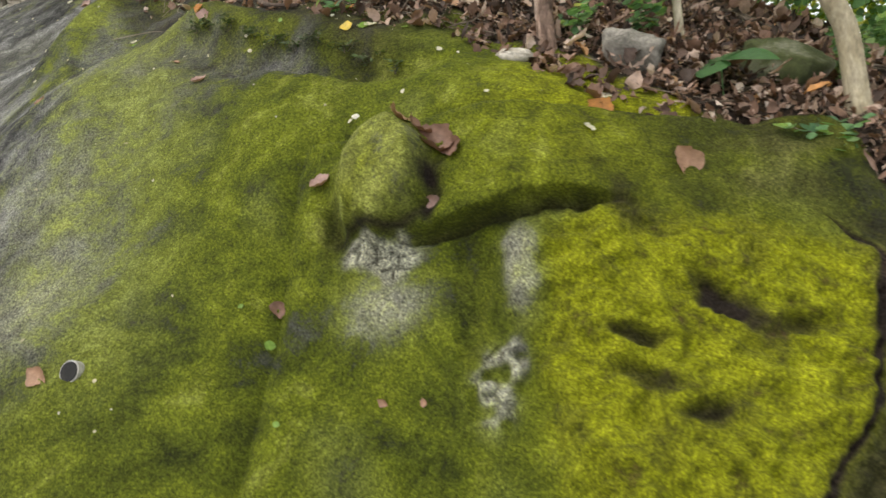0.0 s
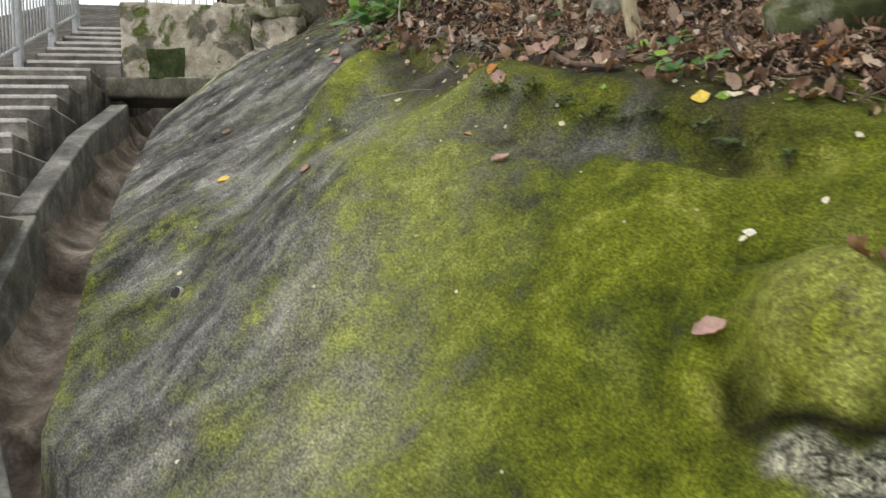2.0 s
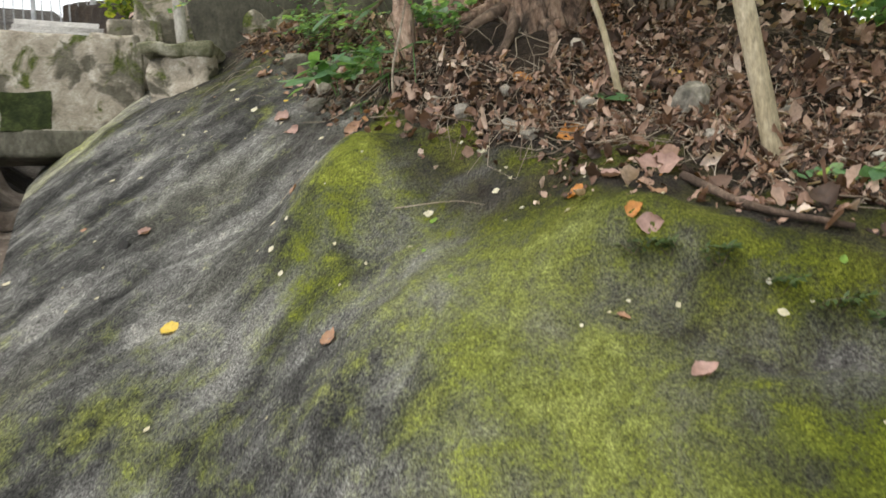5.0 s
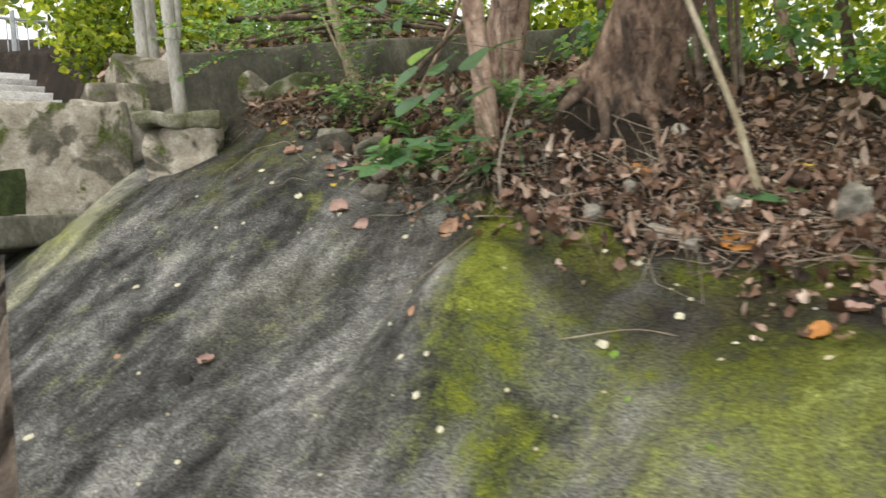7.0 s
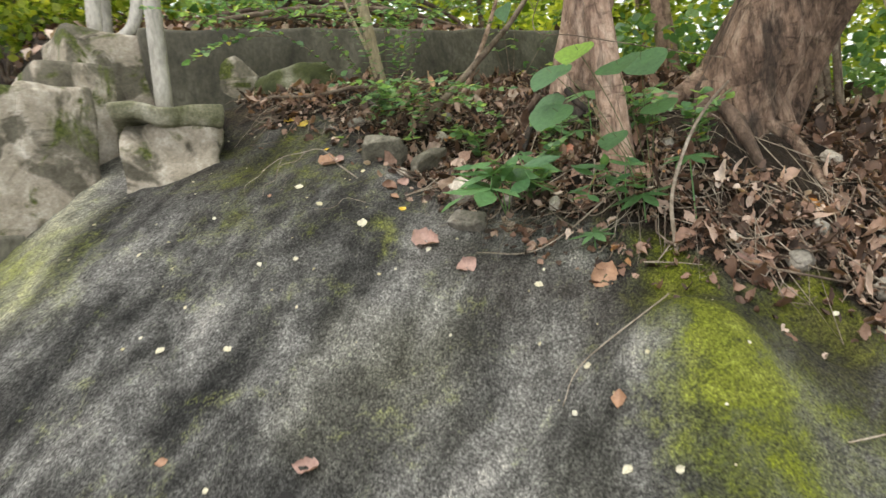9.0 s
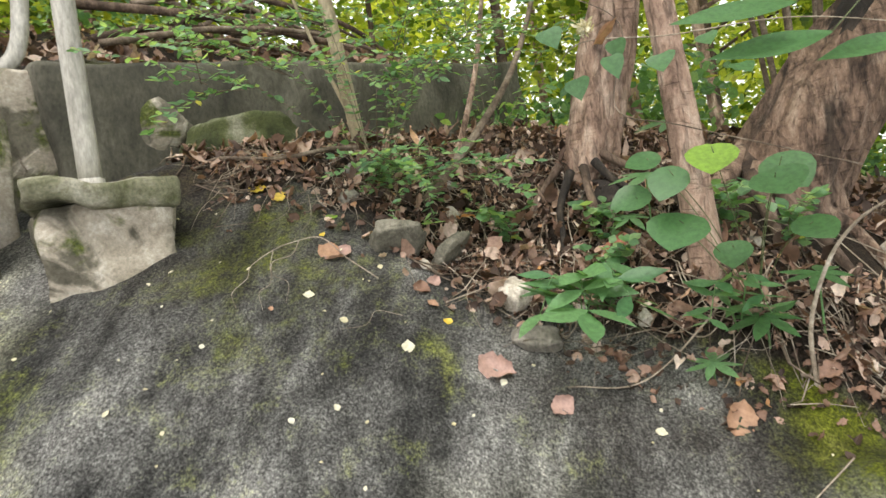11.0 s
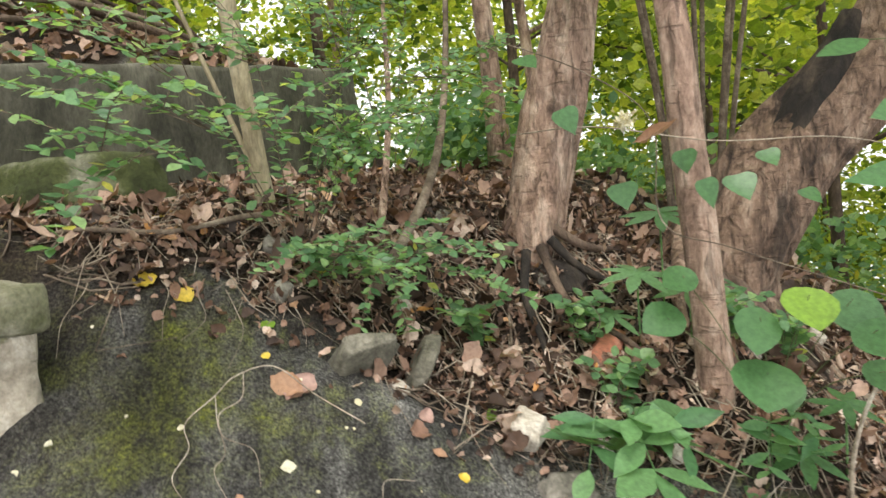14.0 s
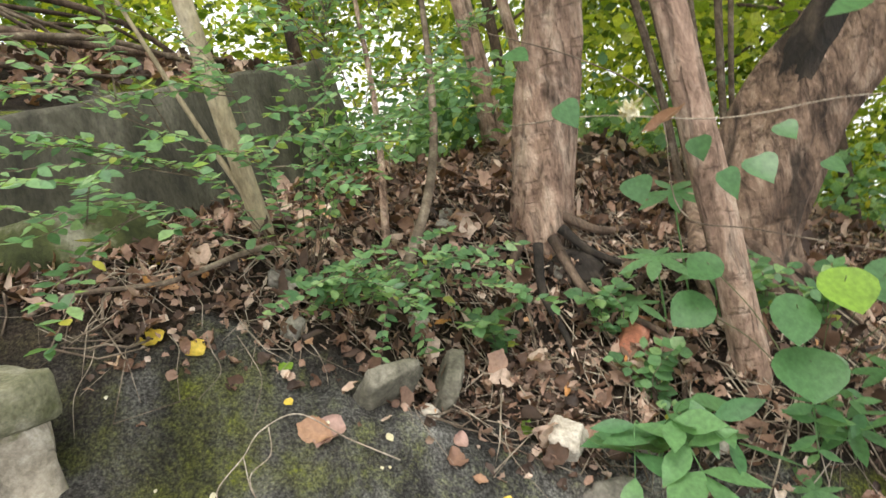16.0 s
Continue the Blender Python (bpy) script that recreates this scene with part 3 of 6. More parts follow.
def moss_zones(x, y):
    q = -0.36 * x + 0.93 * y + 0.10 * lattice(x, y, 0.5, 11) + 0.05 * lattice(x, y, 0.16, 12)
    up = np.clip((x - 0.9) / 0.8, 0, 1)
    moss = 1.0 / (1 + np.exp((q - 3.0 - 0.6 * up) / 0.28))
    moss = np.maximum(moss, 0.68 * np.exp(-((q - 3.88) / 0.2) ** 2) * np.clip((x - 0.75) / 0.4, 0, 1))
    low = np.clip((1.05 - x) / 0.35, 0, 1) * np.exp(-((y - 4.6) / 0.85) ** 4)
    moss = np.maximum(moss, 0.28 * low * (1 + 0.3 * lattice(x, y, 0.35, 27)))
    moss = np.maximum(moss, 0.3 * np.exp(-((x - 1.95) / 0.28) ** 2 - ((y - 7.0) / 0.35) ** 2))
    moss = np.maximum(moss, 0.45 * np.exp(-((x - 1.25) / 0.25) ** 2 - ((y - 7.7) / 0.5) ** 2))
    moss = moss * (0.80 + 0.25 * lattice(x, y, 0.6, 13)) - 0.14 * np.exp(-((q - 2.75) / 0.42) ** 2) * np.clip((1.75 - x) / 0.4, 0, 1) * (0.8 + 0.6 * lattice(x, y, 0.3, 24))
    bright = 1.0 / (1 + np.exp((q - 0.66 + 0.25 * lattice(x, y, 0.35, 14)) / 0.10))
    # shade painted in as a dark band below the broken step's lip
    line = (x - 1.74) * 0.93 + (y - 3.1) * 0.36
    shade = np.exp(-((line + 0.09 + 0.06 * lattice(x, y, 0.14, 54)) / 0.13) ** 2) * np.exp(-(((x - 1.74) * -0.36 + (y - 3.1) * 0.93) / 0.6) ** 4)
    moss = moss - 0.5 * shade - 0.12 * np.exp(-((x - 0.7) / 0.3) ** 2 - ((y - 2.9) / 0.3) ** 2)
    damp_and_shade = 0.8 * np.exp(-((x - 2.12) / 0.48) ** 2 - ((y - 6.9) / 0.68) ** 2)
    # rim: damp crest soil, widened to paint in the shaded ledge below the litter
    rim = np.exp(-((x - crest_x(y) + 0.17 + 0.12 * lattice(x, y, 0.2, 19)) / (0.17 + 0.09 * np.clip((4.6 - y) / 0.6, 0, 1))) ** 2) * np.clip((y - 2.1) / 0.4, 0, 1) * np.clip((6.2 - y) / 0.4, 0, 1)
    damp_and_shade = np.maximum(damp_and_shade, 0.95 * np.exp(-((x - 2.33) / 0.28) ** 2 - ((y - 7.33) / 0.36) ** 2) * (0.85 + 0.3 * lattice(x, y, 0.12, 55)))
    moss = np.maximum(moss, 0.38 * damp_and_shade * (1 + 0.3 * lattice(x, y, 0.2, 29)))
    damp_and_shade = np.maximum(damp_and_shade, 0.85 * rim)
    damp_and_shade = np.maximum(damp_and_shade, np.clip(shelf_share(x, y) * (0.75 + 0.5 * lattice(x, y, 0.16, 51)), 0, 1) * np.clip((y - 2.5) / 0.5, 0.25, 1))
    light = 0.5 * np.exp(-((q - 2.75) / 0.5) ** 2) * np.clip(0.55 + 0.6 * lattice(x, y, 0.3, 15), 0, 1) * np.clip((1.7 - x) / 0.3, 0, 1)
    light = light * (1 - 0.8 * low) + 0.6 * np.exp(-((x - 0.8) / 0.26) ** 2 - ((y - 2.85) / 0.35) ** 2) * np.clip(0.75 + 0.5 * lattice(x, y, 0.25, 28), 0, 1) + 0.2 * np.exp(-((x - 1.6) / 0.2) ** 2 - ((y - 4.72) / 0.25) ** 2)
    light = light + 0.1 * (1 - low) * np.exp(-((q - 4.35) / 0.3) ** 2) * np.clip(0.6 + 0.6 * lattice(x, y, 0.3, 26), 0, 1)
    light = light + 0.55 * np.exp(-((x - 1.5) / 0.28) ** 2 - ((y - 3.65) / 0.45) ** 2)
    light = light + 0.35 * np.clip(lattice(x, y, 0.22, 25) - 0.35, 0, 1) * np.clip((2.6 - q) / 0.3, 0, 1)
    light = light + 0.8 * np.exp(-((q + 0.12 * lattice(x, y, 0.3, 16) - 6.65) / 0.09) ** 2) * np.clip((1.95 - x) / 0.2, 0, 1)
    light = light + 0.45 * np.clip(lattice(x, y, 0.38, 17) - 0.25, 0, 1) * np.clip((q - 4.6) / 0.4, 0, 1)
    return np.clip(moss, 0, 1), np.clip(bright, 0, 1), np.clip(light, 0, 1) * (1 - 0.9 * np.maximum(damp_and_shade, shade)), np.maximum(damp_and_shade, 0.45 * shade)


def stair_base(s):
    return 0.5 * s - 0.2


def make_ground():
    s = np.concatenate([(-60, -30, -16, -9, -6), np.arange(-4, -0.5, 0.12), np.arange(-0.5, 8.6, 0.022), np.arange(8.6, 24, 0.35), (30, 45, 80)])
    v = np.concatenate([np.arange(0, 3.2, 0.022), 3.2 + np.cumsum(np.linspace(0.03, 1.2, 50)), (45, 70, 110)])
    ss, vv = np.meshgrid(s, v, indexing="ij")
    uu = edge_u(ss) + vv
    x, y = uu * CA + ss * SA, ss * CA - uu * SA
    z = ground(x, y)
    co = np.stack([x, y, z], -1).reshape(-1, 3)
    a, b = ss.shape
    # the sheet goes on under the channel and the stairs
    low = stair_base(ss[:, :1])
    eu = edge_u(ss[:, :1])
    sk = []
    for du, dz in ((-80.0, -9.0), (-9.0, -2.6), (-5.0, -1.4), (-0.62, -0.95), (-0.03, -0.8)):
        u = eu + du
        zz = (z[:, :1] + dz) if du > -0.1 else low + dz
        sk.append(np.stack([u * CA + ss[:, :1] * SA, ss[:, :1] * CA - u * SA, np.minimum(zz, z[:, :1] - 0.3)], -1))
    co = np.concatenate(sk + [np.stack([x, y, z], -1)], 1).reshape(-1, 3)
    b = b + 5
    i = np.arange(a * b).reshape(a, b)
    f = np.stack([i[:-1, :-1], i[:-1, 1:], i[1:, 1:], i[1:, :-1]], -1).reshape(-1, 4)[:, ::-1]
    ob = blade_mesh("ground", [(co, f)], MAT_SLOPE)
    moss, bright, light, damp_and_shade = moss_zones(x, y)
    # wet ground and the painted shade of step and ledge share the soil colour
    soil_and_shade = np.maximum(soil_share(x, y), damp_and_shade * (0.55 + 0.35 * np.clip((4.8 - y) / 0.5, 0, 1) + 0.3 * np.clip((y - 6.9) / 0.3, 0, 1)))
    behind = (x - 2.4) * 0.416 + (y - 7.9) * 0.909
    soil_and_shade = np.maximum(soil_and_shade, np.clip(behind / 0.1, 0, 1) * np.clip((x - 1.5) / 0.2, 0, 1) * np.clip((y - 7.5) / 0.3, 0, 1))
    cope = np.clip(behind / 0.05, 0, 1) * np.clip((0.5 + 0.2 * lattice(x, y, 0.3, 18) - behind) / 0.1, 0, 1)
    cope = cope * np.clip((x - 2.5) / 0.2, 0, 1)
    soil_and_shade, moss = soil_and_shade * (1 - cope), np.maximum(moss, 0.5 * cope)
    rgba = np.stack([moss * (1 - np.maximum(soil_and_shade - 0.5, 0) * 2), soil_and_shade, bright, light], -1)
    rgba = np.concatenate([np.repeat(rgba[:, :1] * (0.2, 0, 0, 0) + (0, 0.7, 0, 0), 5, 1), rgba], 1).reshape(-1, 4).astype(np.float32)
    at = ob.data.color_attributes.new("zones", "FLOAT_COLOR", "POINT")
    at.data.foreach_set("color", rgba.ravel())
    return tagged(ob, "steep grey sprayed concrete slope, mossy, with a soil bank above", "slope", kind="structure")


make_ground()


def cells(a, b, size, seed):
    """Distance to the joints of an uneven paving of cells, and a level for each cell."""
    ia, ib = np.floor(a / size), np.floor(b / size)
    d1, d2, level = np.full(a.shape, 9.0), np.full(a.shape, 9.0), np.zeros(a.shape)
    for i in (-1, 0, 1):
        for j in (-1, 0, 1):
            ca, cb = ia + i, ib + j
            r1, r2 = np.modf(np.abs(np.sin(ca * 127.1 + cb * 311.7 + seed) * 43758.5))[0], np.modf(np.abs(np.sin(ca * 269.5 + cb * 183.3 + seed) * 43758.5))[0]
            d = np.hypot(a / size - ca - r1, b / size - cb - r2)
            level = np.where(d < d1, r2, level)
            d2 = np.minimum(d2, np.maximum(d, d1))
            d1 = np.minimum(d1, d)
    return (d2 - d1) * size, level


def spot(a, b, ca, cb, ra, rb, power=2, turn=0.0):
    c, q = math.cos(turn), math.sin(turn)
    u, v = (a - ca) * c + (b - cb) * q, (b - cb) * c - (a - ca) * q
    return np.exp(-((u / ra) ** 2 + (v / rb) ** 2) ** (power / 2))


def rise_at(v, w):
    return 1 / (1 + np.exp(-np.clip(v / w, -40, 40)))


def outcrop_forms(a, b):
    """How far the outcrop stands out, how far it hangs down, and its moss, soil with painted shade, bright moss and
    pale stone.
    """
    wob = 0.018 * lattice(a, b, 0.09, 61) + 0.008 * lattice(a, b, 0.035, 62)
    hump = spot(a + wob, b + wob, -0.47, 0.31, 0.18, 0.225, 5)
    lip = np.interp(a, (-0.34, -0.2, -0.08, 0.12, 0.26, 0.4), (0.06, 0.075, 0.10, 0.145, 0.13, 0.10)) + wob
    span = rise_at(a + 0.36, 0.03) * rise_at(0.30 - a, 0.035)
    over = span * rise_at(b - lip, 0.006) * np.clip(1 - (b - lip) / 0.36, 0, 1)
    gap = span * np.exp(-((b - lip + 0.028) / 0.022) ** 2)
    pale_face = spot(a + wob, b + 2 * wob, -0.46, 0.02, 0.16, 0.075, 6)
    glow = spot(a + wob, b + wob, -0.46, -0.16, 0.17, 0.13, 3)
    gully = spot(a + wob * 1.5, b, -0.15, -0.17, 0.06, 0.24, 4)
    column = spot(a + wob, b, 0.015, -0.12, 0.065, 0.17, 4)
    mound = rise_at(a - 0.06 - 0.1 * np.clip(-b - 0.3, 0, 1) + 2 * wob, 0.03) * rise_at(np.interp(a, (0, 0.3, 0.6, 1.1), (0.02, 0.09, 0.06, -0.03)) + 2 * wob - b, 0.03)
    rubble = spot(a, b, -0.09, -0.49, 0.08, 0.13, 4) + 0.8 * spot(a, b, -0.02, -0.40, 0.05, 0.07, 4)
    rubble = rubble * rise_at(lattice(a, b, 0.055, 71) + 0.35, 0.12)
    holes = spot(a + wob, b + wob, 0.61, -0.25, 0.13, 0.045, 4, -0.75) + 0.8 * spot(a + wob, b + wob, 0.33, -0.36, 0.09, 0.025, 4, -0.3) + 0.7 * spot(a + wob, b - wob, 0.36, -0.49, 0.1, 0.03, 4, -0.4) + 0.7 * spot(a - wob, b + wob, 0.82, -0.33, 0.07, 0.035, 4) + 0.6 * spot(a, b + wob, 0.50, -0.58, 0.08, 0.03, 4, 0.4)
    rim_line = np.interp(b, (-0.9, -0.75, -0.57, -0.36, -0.11, 0.06, 0.15), (0.70, 0.81, 0.95, 1.04, 1.09, 1.02, 0.90))
    outside = rise_at(a + wob - rim_line - 0.02, 0.015) * rise_at(0.1 - b, 0.03)
    joint, level = cells(a + wob, b * 1.5 + wob, 0.065, 3.0)
    crack = np.exp(-(joint / 0.006) ** 2)
    j2, l2 = cells(a, b, 0.045, 8.0)
    lumps = lattice(a, b, 0.1, 63) + 0.6 * lattice(a, b, 0.045, 64) + 0.35 * lattice(a, b, 0.021, 65)
    out = 0.012 + 0.21 * hump + 0.10 * over - 0.045 * gap - 0.03 * gully + 0.045 * column
    out = out + pale_face * (0.02 + 0.02 * level - 0.02 * crack) + rubble * (0.05 * l2 - 0.02 * np.exp(-(j2 / 0.006) ** 2) + 0.01)
    out = out + mound * (0.05 + 0.026 * lumps) - 0.06 * holes + 0.010 * lumps * (1 - pale_face) + 0.012 * hump * lattice(a, b, 0.06, 66)
    out = out - 0.05 * spot(a + wob, b, -0.66, 0.17, 0.05, 0.10, 4)
    out = out - 0.05 * spot(a + wob, b, -0.275, 0.20, 0.03, 0.11, 3) - 0.04 * outside - 0.03 * np.exp(-((a + wob - rim_line) / 0.016) ** 2) * rise_at(0.1 - b, 0.03)
    hang = 0.075 * hump * rise_at(0.30 - b, 0.05) + 0.035 * over * np.exp(-((b - lip) / 0.05) ** 2)
    # dark: shade painted under lip and hump, gully soil, dark holes and cracks
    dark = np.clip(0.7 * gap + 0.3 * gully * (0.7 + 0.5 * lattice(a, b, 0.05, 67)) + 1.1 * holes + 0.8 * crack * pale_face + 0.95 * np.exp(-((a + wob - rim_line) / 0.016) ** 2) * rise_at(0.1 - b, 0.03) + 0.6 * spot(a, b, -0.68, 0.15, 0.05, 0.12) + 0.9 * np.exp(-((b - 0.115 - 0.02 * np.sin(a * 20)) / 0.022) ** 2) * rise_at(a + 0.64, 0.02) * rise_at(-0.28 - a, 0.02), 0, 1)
    # brown: soil patches, with the cleft beside the hump darkened too
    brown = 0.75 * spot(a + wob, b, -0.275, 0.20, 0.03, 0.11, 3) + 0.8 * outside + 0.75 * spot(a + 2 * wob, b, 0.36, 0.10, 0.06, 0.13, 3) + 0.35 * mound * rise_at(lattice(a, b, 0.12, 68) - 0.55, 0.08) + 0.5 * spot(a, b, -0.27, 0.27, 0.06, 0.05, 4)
    pale = np.clip(1.2 * pale_face + 0.8 * glow + 0.75 * column + rubble + 0.95 * hump * rise_at(b - 0.14 + 0.3 * lattice(a, b, 0.05, 69), 0.1) + 0.3 * spot(a, b, 0.12, 0.07, 0.12, 0.05, 4), 0, 1)
    bare = np.clip(1.1 * pale_face + 0.6 * glow + 0.8 * column + 0.9 * rubble, 0, 1)
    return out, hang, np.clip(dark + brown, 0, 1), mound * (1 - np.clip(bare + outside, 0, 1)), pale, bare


def outcrop_point(a, b):
    """Places on the outcrop's surface."""
    a, b = np.asarray(a, float), np.asarray(b, float)
    p = OUT_O + a[..., None] * OUT_A + b[..., None] * OUT_B
    lo, hi = np.full(a.shape, -0.7), np.full(a.shape, 0.7)
    for _ in range(18):
        k = (lo + hi) / 2
        q = p + k[..., None] * OUT_N
        below = q[..., 2] < open_ground(q[..., 0], q[..., 1])
        lo, hi = np.where(below, k, lo), np.where(below, hi, k)
    forms = outcrop_forms(a, b)
    rim = np.clip(np.maximum(np.abs(a - 0.19) / 1.11, np.abs(b + 0.16) / 0.79) * 8 - 7, 0, 1)
    rim = rim * rim * (3 - 2 * rim)
    k = (lo + hi) / 2 + forms[0] * (1 - rim) - 0.06 * rim
    return p + k[..., None] * OUT_N - (forms[1] * (1 - rim))[..., None] * OUT_B, forms


def make_outcrop():
    a, b = np.meshgrid(np.arange(-0.92, 1.305, 0.0075), np.arange(-0.95, 0.635, 0.0075), indexing="ij")
    co, (out, hang, soil_and_shade, bright, pale, bare) = outcrop_point(a, b)
    i = np.arange(a.size).reshape(a.shape)
    f = np.stack([i[:-1, :-1], i[1:, :-1], i[1:, 1:], i[:-1, 1:]], -1).reshape(-1, 4)
    ob = blade_mesh("mossy_outcrop", [(co.reshape(-1, 3), f)], MAT_SLOPE)
    moss, shine, light, damp_and_shade = moss_zones(co[..., 0], co[..., 1])
    far_side = rise_at(a - 0.55, 0.1) * rise_at(b - 0.08, 0.04)
    # the second zone holds soil together with the painted shade under the lip
    rgba = np.stack([np.clip(moss + 0.2 * bright, 0, 1) * (1 - bare), np.maximum(soil_and_shade, 0.62 * far_side * (0.8 + 0.4 * lattice(a, b, 0.1, 70))), np.maximum(bright, 0.4 * spot(a, b, -0.47, 0.31, 0.18, 0.22, 5) + 0.35 * rise_at(b - 0.1, 0.05) * rise_at(a + 0.1, 0.1) * rise_at(0.5 - a, 0.08)), np.maximum(light, pale)], -1).reshape(-1, 4)
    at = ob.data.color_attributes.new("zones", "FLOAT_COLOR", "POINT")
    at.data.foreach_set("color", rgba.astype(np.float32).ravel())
    return tagged(ob, "broken mossy rock outcrop with an overhanging hump and bright yellow-green moss", "rock", kind="structure")


make_outcrop()

# ---------------------------------------------------------------- stairs, channel, railing
RISE, GOING = 0.155, 0.31


def stair_z(s):
    return 0.5 * s - 0.2


def stair_right(s):
    return float(edge_u(s)) - 0.44 - 0.34 * min(max((4 - s) / 1.5, 0), 1) - 0.2 * min(max((s - 4.5) / 1.5, 0), 1)


stairs = thing("staircase", (*us(-2.5, 0), -1.0), "weathered grey concrete outdoor staircase beside a drain", "staircase", kind="structure")
for i in range(-9, 33):
    s0 = i * GOING + 0.05
    top = stair_z(s0) + 0.05
    ur = stair_right(s0) - (0.02 if i % 3 else -0.03)
    w = 2.0 if s0 > 3 else 2.4
    if s0 > 7.8:
        ur, w = -1.80, 0.86
    m = pose(*us(ur - w / 2, s0 + 0.32), top - 0.3, 0, 0, -16.8)
    step = block("step", (w, 0.66, 0.6), m, MAT_STEP, stairs, "", 0.005, 2, i, 0.012)
    # higher treads take the pale colour, which paints on light from behind
    block("tread", (w - 0.03, 0.66, 0.03), m @ pose(0.01, -0.004, 0.291), MAT_STEP_LIT if s0 > 4.6 else MAT_STEP, step, "tread, painted sky-lit on the upper steps", 0.004, 2, i + 300, 0.008)

kerb = thing("channel_kerb", (*us(-1.75, 4), 1.2), "rough concrete kerb between the steps and the drain", "kerb", kind="structure")
channel = thing("drain_channel", (*us(-1.5, 4), 1.0), "stepped half-round concrete drain channel with worn lips", "drain", kind="structure")


def edge_line(s):
    u = float(edge_u(s))
    x, y = us(u, s)
    return u, ground_at(x, y)


SECTION = 1.24
CHANNEL_START = -2.0


def make_channel():
    s, k = CHANNEL_START, 0
    while s < 8.6:
        s2 = s + SECTION
        (u1, z1), (u2, z2) = edge_line(s), edge_line(s2)
        verts, faces, cols = [], [], 15
        for j in range(-1, 13):
            t = max(j, 0) / 12
            u, base = u1 + (u2 - u1) * t, z1 + (z2 - z1) * (0.06 + 0.70 * t ** 1.3 if j >= 0 else -0.32) - 0.26
            for c in range(cols):
                a = math.pi * c / (cols - 1)
                tight = 1 - 0.25 * min(max((5.0 - s - (s2 - s) * t) / 2, 0), 1)
                r = 0.17 * tight + 0.012 * noise.noise(Vector((k * 3.1, c * 0.4, j * 0.5)))
                wide = 0.05 if c in (0, cols - 1) else 0.0
                x, y = us(u - 0.19 * tight - math.cos(a) * (r + wide), s + (s2 - s) * t - 0.06 * math.sin(a) * (1 if j == 0 else 0))
                verts.append((x, y, base + 0.18 - math.sin(a) * r + (0.04 + (z2 - z1) * 0.24 * t if c == 0 else 0)))
        for j in range(13):
            for c in range(cols - 1):
                p = j * cols + c
                faces.append((p, p + 1, p + cols + 1, p + cols))
        ob = from_arrays("channel_section", verts, faces, MAT_CHANNEL, channel, "", True)
        # kerb stretch
        uk = (u1 + u2) / 2 - 0.45 + 0.10 * min(max((5.0 - s - SECTION / 2) / 2, 0), 1)
        zk = (z1 + z2) / 2 - 0.12
        dz = math.degrees(math.atan2(z2 - z1, SECTION))
        du = math.degrees(math.atan2(u2 - u1, SECTION))
        if s < 7.3:
            m = pose(*us(uk, s + SECTION / 2), zk + 0.0, 0, 0, -16.8 - du) @ pose(0, 0, 0, dz)
            block("kerb_stone", (0.16, 1.42, 0.42), m, MAT_KERB, kerb, "", 0.005, 4, k + 100, 0.015)
        s, k = s2, k + 1


make_channel()


def make_railing():
    """Steel railing along the far side of the steps."""
    rail = thing("steel_railing", (*us(-3.3, 5), 2.0), "grey galvanised steel railing with thin upright bars", "railing")
    u = -2.70
    posts = [7.1, 8.1, 9.15, 10.1]
    for s in posts:
        z = stair_z(s)
        m = pose(*us(u, s), z + 0.5, 0, 0, -16.8)
        block("post", (0.08, 0.08, 1.3), m, MAT_RAIL, rail, "", 0.0, 0)
    for a, b in zip(posts[:-1], posts[1:]):
        for h in (0.18, 1.1):
            pa, pb = (*us(u, a), stair_z(a) + h), (*us(u, b), stair_z(b) + h)
            tube_part("bar", [pa, pb], 0.02, 0.02, MAT_RAIL, rail, "", 1, 8, 0)
        for j in range(1, 11):
            s = a + (b - a) * j / 11
            p = us(u, s)
            tube_part("baluster", [(*p, stair_z(s) + 0.19), (*p, stair_z(s) + 1.09)], 0.009, 0.009, MAT_RAIL, rail, "", 1, 6, 0)


make_railing()


def make_upper_flight():
    """Steps painted pale as if sunlit, and a railing beyond the parapet, against the sky."""
    rail = thing("steel_railing", (*us(-1.2, 13.2), 5.6), "grey steel railing across the head of the steps", "railing")
    z = 5.75
    for k in range(5):
        block("post", (0.06, 0.06, 1.5), at_us(-2.4 + k * 0.75, 13.2, z + 0.55), MAT_RAIL, rail, "", 0.0, 0)
    for h in (0.12, 1.2):
        tube_part("bar", [(*us(-2.4, 13.2), z + h), (*us(0.6, 13.2), z + h)], 0.02, 0.02, MAT_RAIL, rail, "", 1, 8, 0)
    for k in range(26):
        p = us(-2.35 + k * 0.115, 13.2)
        tube_part("baluster", [(*p, z + 0.12), (*p, z + 1.2)], 0.009, 0.009, MAT_RAIL, rail, "", 1, 6, 0)
    landing = thing("upper_landing", (*us(-2.2, 11.3), 4.5), "grey concrete landing at the head of the steps", "landing", kind="structure")
    block("slab", (0.9, 2.2, 0.3), at_us(-2.2, 11.3, 4.68), MAT_STEP, landing, "", 0.006, 2, 3)
    block("slab", (2.0, 1.6, 0.4), at_us(-0.1, 13.2, 5.62), MAT_STEP, landing, "", 0.006, 2, 4)
    flight = thing("upper_steps", (*us(-1.1, 11.4), 4.8), "concrete steps beyond the parapet, painted pale as if sunlit", "staircase", kind="structure")
    for k in range(7):
        block("step", (1.5, 0.6, 0.5), at_us(-1.05, 11.0 + k * 0.24, 4.82 + k * 0.14), MAT_STEP_LIT, flight, "", 0.004, 2, 60 + k, 0.012)


def at_us(u, s, z):
    return pose(*us(u, s), z, 0, 0, -16.8)


make_upper_flight()

